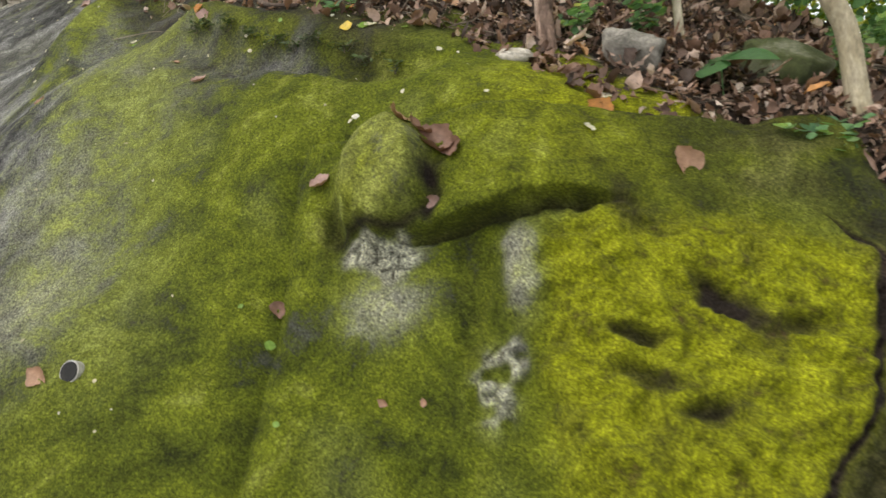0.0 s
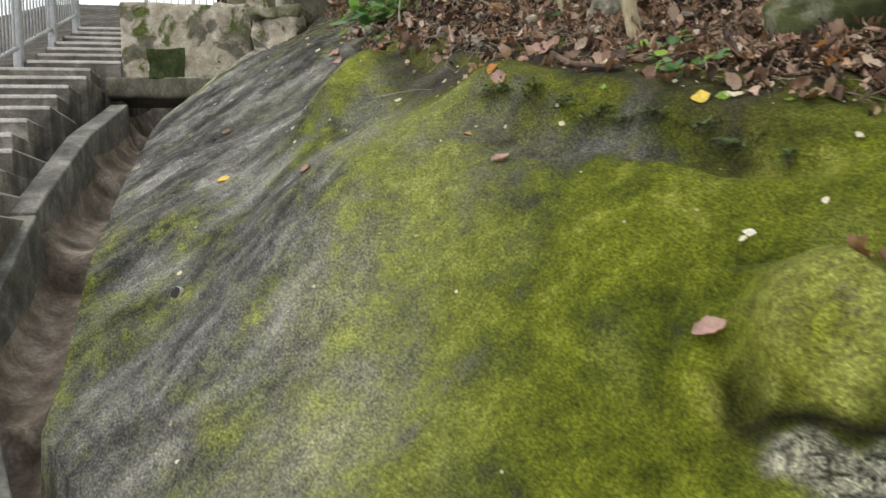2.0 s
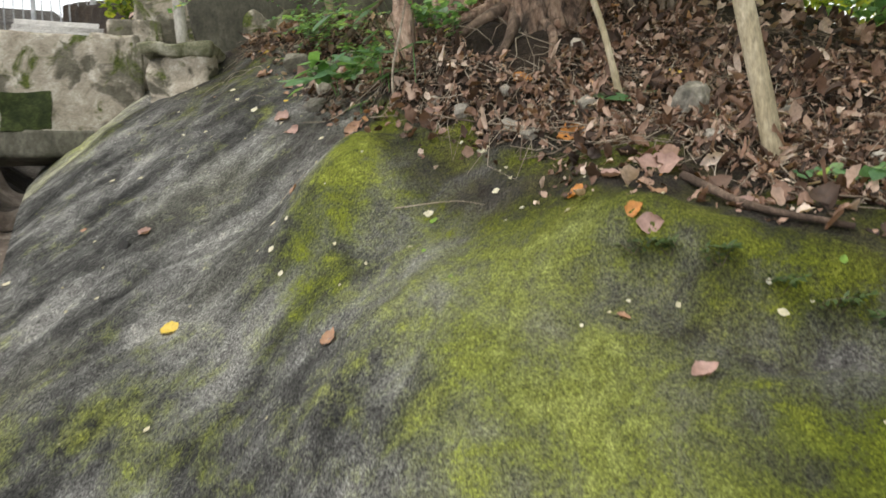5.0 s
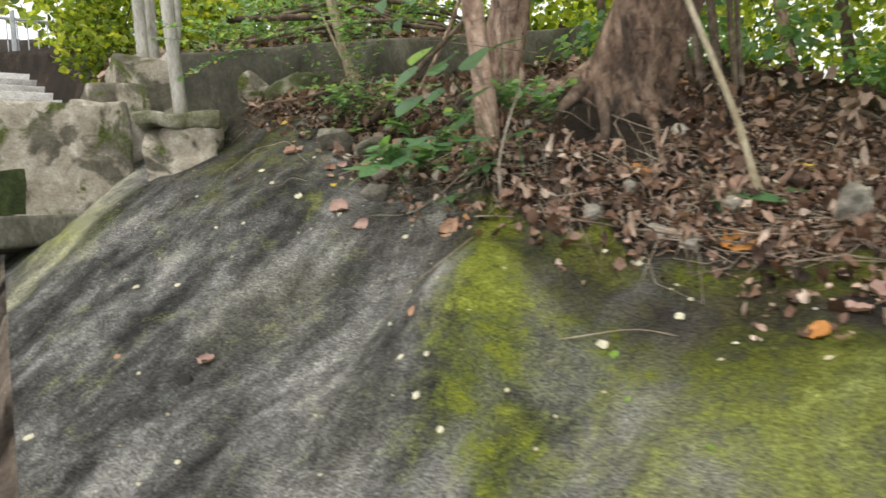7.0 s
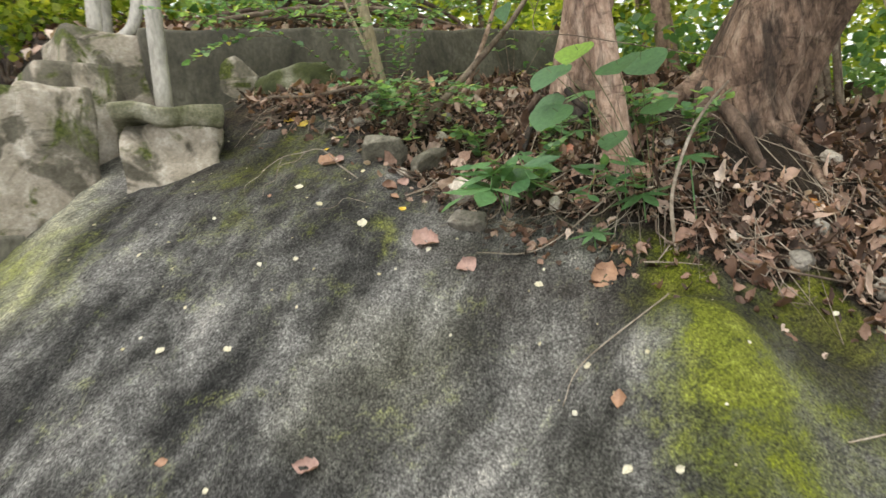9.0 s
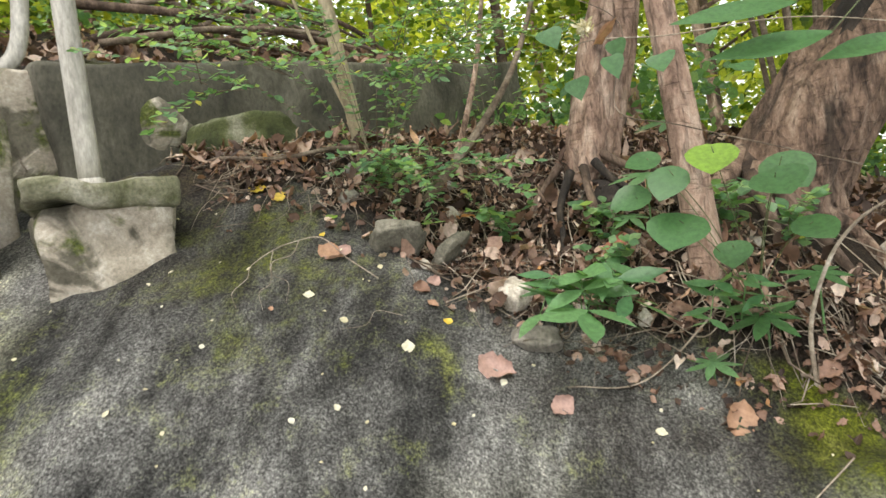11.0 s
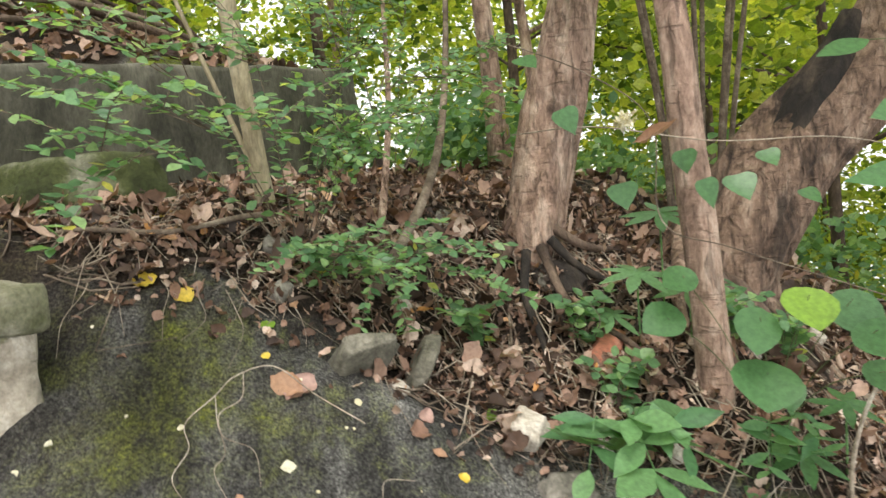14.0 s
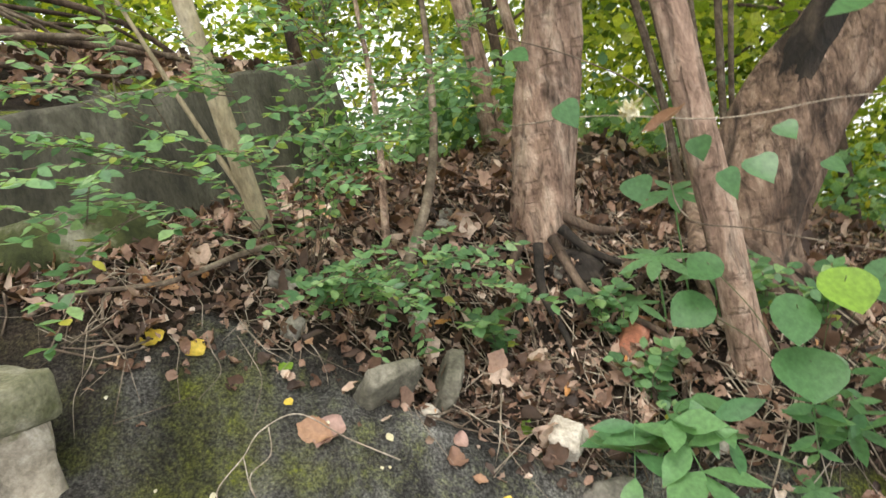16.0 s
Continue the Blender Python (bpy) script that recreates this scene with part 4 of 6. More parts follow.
# ---------------------------------------------------------------- bridge block, stepped parapet, plinth and posts
bridge = thing("concrete_parapet", (*us(-1.2, 8.05), 3.5), "blotched concrete parapet with peeling plaster over the drain", "parapet", kind="structure")
block("beam", (1.0, 0.5, 0.2), at_us(-1.42, 8.2, 3.62), MAT_WALL, bridge, "dark damp concrete beam", 0.012, 3, 1)
block("wall_block", (1.06, 0.26, 0.78), at_us(-1.24, 8.09, 4.06), MAT_CONCRETE, bridge, "", 0.012, 5, 2)
block("moss_panel", (0.34, 0.03, 0.30), at_us(-1.36, 7.966, 3.86), MAT_MOSS, bridge, "dark green mossy patch", 0.035, 6, 3, 0.006)
for k, (x, y, z, w, d, h) in enumerate(((1.66, 8.02, 4.12, 0.36, 0.40, 0.70), (1.86, 8.16, 4.22, 0.40, 0.45, 0.86), (2.2, 8.3, 4.40, 0.52, 0.46, 1.06))):
    block("stepped_block", (w, d, h), pose(x, y, z, 0, 0, -16.8), MAT_CONCRETE, bridge, "", 0.02, 4, 10 + k)

plinth = thing("post_plinth", (2.0, 7.5, 3.75), "squat mossy concrete plinth for a pipe post", "plinth")
block("body", (0.47, 0.37, 0.62), pose(2.0, 7.50, 3.93, 0, 0, -44), MAT_CONCRETE, plinth, "", 0.05, 7, 20, 0.06)
block("cap", (0.52, 0.42, 0.10), pose(2.0, 7.50, 4.27, 0, 2, -44), MAT_CAP, plinth, "worn overhanging cap", 0.05, 6, 21, 0.04)


def pipe_post(x, y, z, h, lean=0.0):
    p = thing("pipe_post", (x, y, z), "weathered pale pipe post standing on the concrete", "post", "rail posts")
    tube_part("pipe", [(x, y, z - 0.05), (x + lean * 0.5, y, z + h / 2), (x + lean, y, z + h)], 0.045, 0.045, MAT_PIPE, p, "", 4, 16, 0.03)
    tube_part("collar", [(x, y, z - 0.03), (x, y, z + 0.03)], 0.055, 0.05, MAT_PIPE, p, "", 2, 16, 0.1)


pipe_post(2.01, 7.54, 4.31, 1.6, -0.05)
pipe_post(2.20, 8.32, 4.91, 1.4)
pipe_post(2.36, 8.44, 4.91, 1.4)
brace = thing("pipe_brace", (2.3, 8.3, 4.9), "short slanting pipe brace beside the posts", "pipe")
tube_part("pipe", [(2.30, 8.30, 4.93), (2.42, 8.22, 5.12), (2.47, 8.2, 5.7)], 0.04, 0.04, MAT_PIPE, brace, "", 6, 14, 0.03)

# long retaining wall behind the bank
wall = thing("retaining_wall", (3.9, 7.3, 4.4), "long dark mossy concrete retaining wall behind the litter", "wall", kind="structure")
wa = math.degrees(math.atan2(6.25 - 7.9, 6.0 - 2.4))
block("wall_north", (4.0, 0.26, 1.9), pose(4.2, 7.2, 4.23, 0, -6.6, wa), MAT_WALL, wall, "", 0.03, 14, 30)
block("wall_return", (0.9, 0.34, 1.2), pose(2.62, 8.02, 4.16, 0, 0, -28), MAT_CONCRETE, wall, "rough pale and dark concrete lump", 0.12, 9, 31)


# ---------------------------------------------------------------- trees
def clump(rng, centre, radii, n, size, outline=CHIP, spread=2.0):
    p = rng.normal(0, 1, (n, 3))
    p = p / np.linalg.norm(p, axis=1, keepdims=True) * (rng.uniform(0, 1, (n, 1)) ** 0.45)
    p = np.array(centre) + p * np.array(radii)
    up = np.tile([0.0, 0.0, 1.0], (n, 1))
    return blades(rng, p, rng.uniform(0.65, 1.3, n) * size, up, spread, outline, 0.2, 0.15)


def tree(label, ctrl, r0, r1, bark, limbs=(), crowns=(), leaf=0.1, seed=0, sides=14, rough=0.18, flare=0.5, material=None, category="tree", name="tree", group=""):
    rng = np.random.default_rng(seed)
    base = ctrl[0]
    ob = thing(name, base, label, category, group)
    tube_part("trunk", ctrl, r0, r1, bark, ob, "", 10, sides, rough, seed, flare)
    for k, (lc, a, b) in enumerate(limbs):
        tube_part("limb", lc, a, b, bark, ob, "", 6, 8, 0.1, seed + k)
    arr = [clump(rng, c, r, n, leaf) for c, r, n in crowns]
    if arr:
        blade_mesh("crown", arr, material or MAT_CANOPY, ob, "loose crown of small green leaves")
    return ob


# unseen crowns are added overhead, their leaf counts chosen for shade on the bank
tree("slim pink-brown tree trunk growing from the litter", [(2.33, 5.25, 3.32), (2.335, 5.26, 3.7), (2.35, 5.28, 4.2), (2.37, 5.32, 4.8), (2.40, 5.36, 5.5), (2.5, 5.4, 7.2)], 0.064, 0.045, MAT_BARK,
     [([(2.39, 5.35, 5.9), (2.7, 5.0, 6.6), (3.1, 4.6, 7.3)], 0.03, 0.012), ([(2.42, 5.38, 6.4), (2.3, 5.9, 7.1), (2.4, 6.5, 7.6)], 0.028, 0.01)],
     [((2.6, 5.3, 7.6), (1.3, 1.4, 0.7), 120)], 0.1, 1, 24, 0.22)
tree("stout rough tree trunk with a hollow dark base", [(3.02, 5.74, 3.78), (3.05, 5.70, 4.0), (3.08, 5.57, 4.5), (3.12, 5.39, 5.2), (3.2, 5.2, 6.0), (3.3, 5.2, 7.8)], 0.135, 0.09, MAT_BARK,
     [([(3.12, 5.4, 5.15), (3.3, 5.9, 5.8), (3.5, 6.5, 6.6)], 0.05, 0.02), ([(3.15, 5.3, 5.6), (3.5, 4.9, 6.3), (4.0, 4.6, 7.0)], 0.05, 0.02)],
     [((3.4, 5.6, 7.5), (1.6, 1.5, 0.9), 320), ((2.85, 5.42, 5.45), (0.22, 0.25, 0.3), 90)], 0.11, 2, 40, 0.32, 0.6)
leaning = tree("thick leaning tree trunk with pale flaking bark", [(3.16, 5.08, 3.3), (3.12, 4.96, 3.7), (3.04, 4.76, 4.1), (3.0, 4.52, 4.45), (2.93, 4.22, 4.75), (2.82, 3.98, 5.2), (2.7, 3.8, 6.2), (2.7, 3.6, 7.4)], 0.255, 0.12, MAT_BARK_OLD,
     [([(2.78, 3.92, 5.6), (3.1, 3.9, 6.2), (3.5, 4.0, 6.9)], 0.05, 0.02)],
     [((2.9, 3.9, 7.4), (1.5, 1.6, 0.8), 1100)], 0.11, 3, 48, 0.34, 0.4)
tube_part("broken_stub", [(2.98, 4.62, 4.32), (2.93, 4.52, 4.52), (2.91, 4.42, 4.70), (2.90, 4.34, 4.85), (2.92, 4.26, 5.0)], 0.15, 0.05, MAT_CHAR, leaning, "dark rotten broken limb stub", 6, 18, 0.3, 9)
# solid shell, its dark colour painting in the shade of the hollow foot
tube_part("hollow_shell", [(3.12, 5.02, 3.4), (3.06, 4.98, 3.6), (3.02, 4.93, 3.78), (3.0, 4.90, 3.88)], 0.44, 0.2, MAT_CHAR, leaning, "dark rotten-wood shell standing for the shaded hollow foot", 8, 30, 0.55, 4)
for k, (foot, up) in enumerate((((2.76, 5.16, 3.66), (2.92, 4.92, 4.06)), ((2.78, 4.80, 3.56), (2.88, 4.80, 4.02)), ((2.95, 4.58, 3.52), (2.94, 4.72, 4.0)))):
    mid = [(f * 0.55 + u * 0.45) for f, u in zip(foot, up)]
    tube_part("root_flare", [foot, (mid[0] + 0.03, mid[1], mid[2] - 0.02), up], 0.035, 0.075, MAT_BARK_OLD, leaning, "", 8, 14, 0.35, 30 + k)
tree("slender pale yellowish young tree leaning over the bank", [(2.92, 6.70, 4.05), (2.91, 6.70, 4.2), (2.81, 6.74, 4.8), (2.70, 6.77, 5.4), (2.55, 6.8, 6.3)], 0.042, 0.026, MAT_BARK_PALE,
     [([(2.87, 6.72, 4.5), (2.8, 6.85, 4.9), (2.74, 7.0, 5.4)], 0.012, 0.006)], [((2.6, 6.9, 6.6), (0.8, 0.8, 0.6), 110)], 0.08, 4)
tree("slim pale smooth tree trunk in dry leaves", [(2.45, 3.35, 2.62), (2.44, 3.35, 2.9), (2.37, 3.38, 3.4), (2.25, 3.40, 4.0), (2.2, 3.5, 5.0), (2.3, 3.6, 6.5)], 0.04, 0.03, MAT_BARK_PALE,
     [], [((2.3, 3.3, 6.9), (1.3, 1.5, 0.6), 1100)], 0.1, 5)
tree("thin grey-brown leaning sapling stem", [(2.66, 4.09, 3.15), (2.62, 4.15, 3.6), (2.57, 4.21, 3.9), (2.49, 4.31, 4.4), (2.4, 4.4, 5.2)], 0.017, 0.012, MAT_BARK_PALE, [], [((2.4, 4.5, 5.6), (0.5, 0.5, 0.5), 150)], 0.08, 6, 8)
tree("slim brown trunk on the bank edge", [(2.52, 1.87, 1.95), (2.53, 1.88, 2.3), (2.56, 1.9, 3.2), (2.6, 1.95, 4.6)], 0.045, 0.035, MAT_BARK, [], [((2.8, 2.1, 5.4), (1.1, 1.2, 0.7), 800)], 0.1, 7)
tree("thin pale sapling stem", [(2.98, 1.48, 1.95), (2.98, 1.49, 2.5), (3.0, 1.55, 3.5)], 0.022, 0.016, MAT_BARK_PALE, [], [((2.9, 1.5, 4.2), (0.7, 0.7, 0.5), 250)], 0.1, 8, 8)
tree("crooked pale trunk low on the bank", [(3.0, 0.80, 1.6), (2.98, 0.82, 2.0), (2.9, 0.86, 2.3), (2.95, 0.8, 3.2)], 0.045, 0.035, MAT_BARK_PALE, [], [((3.1, 0.6, 4.6), (1.0, 1.0, 0.7), 400)], 0.1, 9)
tree("dark slim trunk standing in deep litter", [(3.3, 3.05, 2.85), (3.32, 3.06, 3.4), (3.36, 3.1, 4.4), (3.5, 3.2, 6.0)], 0.06, 0.045, MAT_BARK_DARK, [], [((3.6, 3.1, 6.8), (1.4, 1.4, 0.8), 800)], 0.1, 10)
# leaning dead poles over the bank
tree("thin bare leaning pole of dead wood", [(2.62, 6.35, 4.1), (2.9, 6.1, 4.45), (3.3, 5.95, 4.85), (3.9, 5.8, 5.6)], 0.022, 0.012, MAT_TWIG, [], [], 0.1, 11, 8, 0.15, 0.0, None, "dead wood", "bare_pole", "leaning poles")
tree("thin bare leaning pole of dead wood", [(3.0, 6.3, 4.25), (3.35, 6.2, 4.8), (3.75, 6.15, 5.5)], 0.018, 0.01, MAT_BARK, [], [], 0.1, 12, 8, 0.15, 0.0, None, "dead wood", "bare_pole", "leaning poles")
# clump of thin stems behind
for k in range(9):
    a = k * 0.7
    x, y = 3.75 + 0.12 * math.cos(a), 4.55 + 0.14 * math.sin(a)
    z = ground_at(x, y)
    tree("thin upright stem of a tight clump", [(x, y, z - 0.08), (x + 0.05 * math.cos(a), y + 0.05 * math.sin(a), z + 0.7), (x + 0.25 * math.cos(a), y + 0.3 * math.sin(a), z + 2.4)], 0.018, 0.012, MAT_TWIG,
         [], [((x + 0.3 * math.cos(a), y + 0.35 * math.sin(a), z + 2.6), (0.4, 0.4, 0.4), 60)], 0.09, 40 + k, 7, 0.1, 0.1, None, "stem", "clump_stem", "clump of stems")

rng_bg = np.random.default_rng(77)
BACK = ((5.2, 2.6), (6.4, 4.6), (7.0, 6.6), (5.4, 8.6), (7.8, 2.2), (6.2, 0.2), (8.6, 8.6), (4.6, 0.6), (8.2, 4.4), (4.7, 5.4), (5.6, 10.6), (9.0, 6.4), (7.2, 10.5), (5.3, -1.6), (8.6, 0.0))
for k, (x, y) in enumerate(BACK):
    z = ground_at(x, y)
    lean = rng_bg.uniform(-0.4, 0.4, 2)
    top = z + rng_bg.uniform(3.5, 5.0)
    mid = (x + lean[0] * 0.5, y + lean[1] * 0.5, (z + top) / 2)
    limbs = []
    crowns = [((x + lean[0], y + lean[1], top), (1.5, 1.5, 1.1), 700)]
    for j in range(5):
        a, h = rng_bg.uniform(0, 6.28), rng_bg.uniform(0.25, 0.85)
        e = (x + lean[0] * h + math.cos(a) * 1.2, y + lean[1] * h + math.sin(a) * 1.2, z + (top - z) * h + 0.4)
        s = (x + lean[0] * h, y + lean[1] * h, z + (top - z) * h)
        limbs.append(([s, ((s[0] + e[0]) / 2, (s[1] + e[1]) / 2, (s[2] + e[2]) / 2 + 0.05), e], 0.022, 0.008))
        crowns.append((e, (0.75, 0.75, 0.5), 330))
    tree("leafy tree in the green thicket behind the bank", [(x, y, z - 0.15), mid, (x + lean[0], y + lean[1], top)], rng_bg.uniform(0.04, 0.09), 0.025, MAT_BARK if k % 2 else MAT_BARK_DARK, limbs, crowns, 0.1, 100 + k, 10, 0.15, 0.3, None, "tree", "tree", "thicket trees")

far = []
for k in range(250):
    a = rng_bg.uniform(-1.15, 1.35)
    r = rng_bg.uniform(9.0, 16.0)
    far.append(clump(rng_bg, (1.5 + r * math.cos(a), 4.0 + r * math.sin(a) * 1.0, rng_bg.uniform(2.4, 9.5)), (1.6, 1.6, 1.2), 480, 0.15))
tagged(blade_mesh("far_woods", far, MAT_CANOPY), "dense sunlit green woodland behind the bank", "woods", kind="stuff")

# undergrowth at the back of the bank
low = []
for k in range(44):
    x, y = rng_bg.uniform(4.6, 7.5), rng_bg.uniform(-0.5, 7.0)
    low.append(clump(rng_bg, (x, y, ground_at(x, y) + 0.35), (0.4, 0.4, 0.3), 130, 0.075, OVAL))
for k in range(14):
    x = rng_bg.uniform(2.6, 5.8)
    y = 8.35 - 0.458 * (x - 2.4) + rng_bg.uniform(1.3, 2.6)
    low.append(clump(rng_bg, (x, y, ground_at(x, y) + 0.35), (0.35, 0.35, 0.35), 70, 0.07, OVAL))
tagged(blade_mesh("undergrowth", low, MAT_GREEN), "low green undergrowth at the back of the bank", "plants", kind="stuff")

# bright bush above the parapet
bush = thing("bush", (2.3, 9.6, 5.0), "bright green small-leaved bush behind the parapet", "bush")
arr = [clump(rng_bg, (q[0] + 0.2, q[1] - 0.1, q[2]), (0.36, 0.34, 0.3), 420, 0.06, OVAL) for q in ((2.1, 9.5, 5.4), (2.4, 9.4, 5.35), (2.3, 9.7, 5.8), (2.75, 9.3, 5.65), (2.05, 9.75, 5.75), (2.65, 9.6, 6.1), (3.1, 9.2, 5.9), (2.2, 9.4, 6.1))]
blade_mesh("foliage", arr, MAT_CANOPY, bush)
for k, e in enumerate(((2.05, 9.55, 5.6), (2.4, 9.4, 5.8), (2.75, 9.4, 6.0), (2.2, 9.8, 6.0), (3.0, 9.25, 6.0))):
    tube_part("stem", [(2.4, 9.65, 5.0), ((2.4 + e[0]) / 2, (9.65 + e[1]) / 2, 5.4), e], 0.014, 0.005, MAT_TWIG, bush, "", 5, 7, 0.1, k)

# ---------------------------------------------------------------- litter and loose things on the bank
rng = np.random.default_rng(5)


def scatter(n, x0, x1, y0, y1, keep):
    x, y = rng.uniform(x0, x1, n), rng.uniform(y0, y1, n)
    ok = keep(x, y)
    return x[ok], y[ok]


def litter_patch(n, x0, x1, y0, y1, size, keep, lift=0.02, outline=None):
    x, y = scatter(n, x0, x1, y0, y1, keep)
    p = np.stack([x, y, ground(x, y) + rng.uniform(0.0, lift, len(x))], -1)
    s = np.minimum(size * rng.lognormal(0, 0.38, len(x)), 0.09)
    return blades(rng, p, s, ground_normal(x, y), 1.5, TORN if outline is None else outline, 0.9, 0.5, None, 0.05)


on_bank = lambda x, y: soil_share(x, y) > 0.6
not_wall = lambda x, y: on_bank(x, y) & (((x - 2.4) * 0.416 + (y - 7.9) * 0.909 < -0.15) | (x > 6)) & (((x - 2.72) / 0.4) ** 2 + ((y - 4.85) / 0.45) ** 2 > 0.6 + 0.7 * lattice(x, y, 0.1, 41))
arr = [litter_patch(2200, 1.9, 4.2, 0.3, 8.0, 0.052, not_wall, 0.05), litter_patch(13000, 1.9, 3.8, 0.3, 8.0, 0.029, not_wall, 0.04), litter_patch(7000, 1.9, 3.8, 0.3, 8.0, 0.055, not_wall, 0.06, LONG),
       litter_patch(22000, 1.9, 3.6, 0.3, 8.0, 0.019, not_wall, 0.05, LANCE),
       litter_patch(3500, 4.2, 7.5, -1, 8, 0.09, on_bank, 0.05), litter_patch(1500, 2.0, 6.0, 7.2, 10.5, 0.07, lambda x, y: (x - 2.4) * 0.416 + (y - 7.9) * 0.909 > 0.45, 0.04)]
on_shelf = lambda x, y: (shelf_share(x, y) > 0.5) & (soil_share(x, y) < 0.7) & (rng.uniform(0, 1, len(x)) < 0.25 + 0.75 * np.clip(1 - (crest_x(y) - x) / 0.45, 0, 1))
near_crest = lambda x, y: (soil_share(x, y) < 0.7) & (rng.uniform(0, 1, len(x)) < np.exp(-((crest_x(y) - x) / 0.09) ** 2)) & (y > 4.2)
arr += [litter_patch(450, 1.6, 2.4, 2.1, 4.4, 0.045, on_shelf, 0.006), litter_patch(900, 1.6, 2.4, 2.1, 4.4, 0.02, on_shelf, 0.01, OVAL), litter_patch(2200, 1.8, 2.6, 4.2, 7.2, 0.03, near_crest, 0.012), litter_patch(260, 2.2, 2.6, 1.0, 2.2, 0.045, lambda x, y: soil_share(x, y) < 0.9, 0.012)]
tagged(blade_mesh("leaf_litter", arr, MAT_LITTER), "thick brown and tan dry leaf litter on the bank", "leaves", kind="stuff")

chips = lambda x, y: (soil_share(x, y) < 0.3) & (rng.uniform(0, 1, len(x)) < 0.2 + 0.8 * np.clip((x - 0.8) / 1.2, 0, 1))
x, y = scatter(330, 0.2, 2.3, 0.8, 7.8, chips)
p = np.stack([x, y, ground(x, y) + 0.006], -1)
tagged(blade_mesh("petal_scraps", [blades(rng, p, 0.016 * rng.lognormal(0, 0.4, len(x)), ground_normal(x, y), 0.5, OVAL, 0.3, 0.2)], MAT_LEAF_CREAM), "tiny cream petals and leaf scraps on the slope", "petals", kind="stuff")


def twig_field(name, n, x0, x1, y0, y1, keep, label, material, long=0.3, thick=0.004, lift=0.03):
    vs, fs, k = [], [], 0
    x, y = scatter(n, x0, x1, y0, y1, keep)
    for a, b in zip(x, y):
        th, ln = rng.uniform(0, 6.28), long * rng.lognormal(0, 0.5)
        pts, c = [], th
        q = np.array([a, b])
        for j in range(5):
            pts.append((q[0], q[1], ground_at(q[0], q[1]) + lift * rng.uniform(0.2, 1.2)))
            c += rng.normal(0, 0.45)
            q = q + np.array([math.cos(c), math.sin(c)]) * ln / 4
            if q[0] < crest_x(q[1]) - 0.06:
                c, q = c + 2.0, q + np.array([0.06, 0.0])
        r = thick * rng.uniform(0.5, 1.6)
        v, f = tube(pts, [r, r, r * 0.9, r * 0.7, r * 0.4], 5)
        vs += v
        fs += [tuple(i + k for i in g) for g in f]
        k += len(v)
    return tagged(from_arrays(name, vs, fs, material, None, "", True), label, "twigs", kind="stuff")


twig_field("dry_twigs", 1500, 2.0, 4.2, 0.5, 7.6, not_wall, "tangled dry brown twigs in the litter", MAT_TWIG, 0.26, 0.0034)
twig_field("pale_rootlets", 900, 2.0, 3.2, 2.6, 7.4, not_wall, "thin pale rootlets hanging and trailing on the bank", MAT_ROOT, 0.3, 0.0018, 0.05)


def rock(name, x, y, size, material, label, turn=0, sink=0.3, seed=0, category="stone", group=""):
    bm = bmesh.new()
    bmesh.ops.create_icosphere(bm, subdivisions=4, radius=0.5)
    off = Vector((seed * 2.3, seed * 1.1, 4))
    for v in bm.verts:
        d = v.co.normalized()
        q = Vector([math.copysign(abs(c) ** 0.62, c) for c in d])
        v.co = q * 0.5 * (1 + 0.22 * noise.noise(d * 1.7 + off) + 0.07 * noise.noise(d * 5 + off))
        v.co = Vector((v.co.x * size[0], v.co.y * size[1], v.co.z * size[2]))
    n = Vector(ground_normal(np.array([x]), np.array([y]))[0])
    rot = n.to_track_quat("Z", "Y").to_matrix().to_4x4()
    bmesh.ops.transform(bm, matrix=pose(x, y, ground_at(x, y)) @ rot @ pose(0, 0, size[2] * (0.5 - sink), 0, 0, turn), verts=bm.verts)
    return tagged(part(name, bm, material, None, "", True), label, category, group)


rock("pale_stone", 2.24, 5.94, (0.11, 0.12, 0.11), MAT_STONE_PALE, "lumpy pale stone at the edge of the litter", 20, 0.3, 1)
rock("stone", 2.10, 5.86, (0.17, 0.1, 0.07), MAT_STONE, "flat brown stone beside the pale stone", -20, 0.3, 2)
rock("brick_piece", 2.57, 5.54, (0.19, 0.11, 0.09), MAT_BRICK, "broken red brick half buried in leaves", 70, 0.35, 3, "brick")
rock("stone_slab", 2.47, 6.24, (0.24, 0.07, 0.2), MAT_SLAB, "upright mossy grey stone slab in the bank edge", 30, 0.4, 4)
rock("stone_slab", 2.36, 6.42, (0.22, 0.08, 0.2), MAT_SLAB, "upright mossy grey stone slab in the bank edge", -10, 0.4, 5)
rock("stone", 2.68, 3.79, (0.2, 0.12, 0.22), MAT_STONE, "grey stone standing in dry leaves", 40, 0.35, 6)
rock("mossy_block", 2.89, 2.69, (0.55, 0.3, 0.3), MAT_MOSSY, "dark green mossy block behind the litter", 20, 0.35, 7, "block")
rock("stone_slab", 2.66, 1.56, (0.12, 0.26, 0.2), MAT_STONE, "leaning grey slab at the bank edge", 40, 0.3, 8)
rock("mossy_block", 3.1, 1.12, (0.3, 0.34, 0.2), MAT_MOSSY, "green-grey mossy stone in the litter", 30, 0.3, 9, "block")
rock("mossy_block", 2.88, 7.36, (0.6, 0.3, 0.4), MAT_MOSSY, "mossy lump of concrete at the wall foot", -25, 0.5, 10, "block")
rock("stone", 2.27, 1.86, (0.16, 0.1, 0.06), MAT_STONE_PALE, "small pale stone on the mossy edge", 10, 0.3, 11)
rock("stone", 1.46, 1.26, (0.2, 0.14, 0.16), MAT_STONE, "grey stone under the mossy ledge", 10, 0.5, 12)
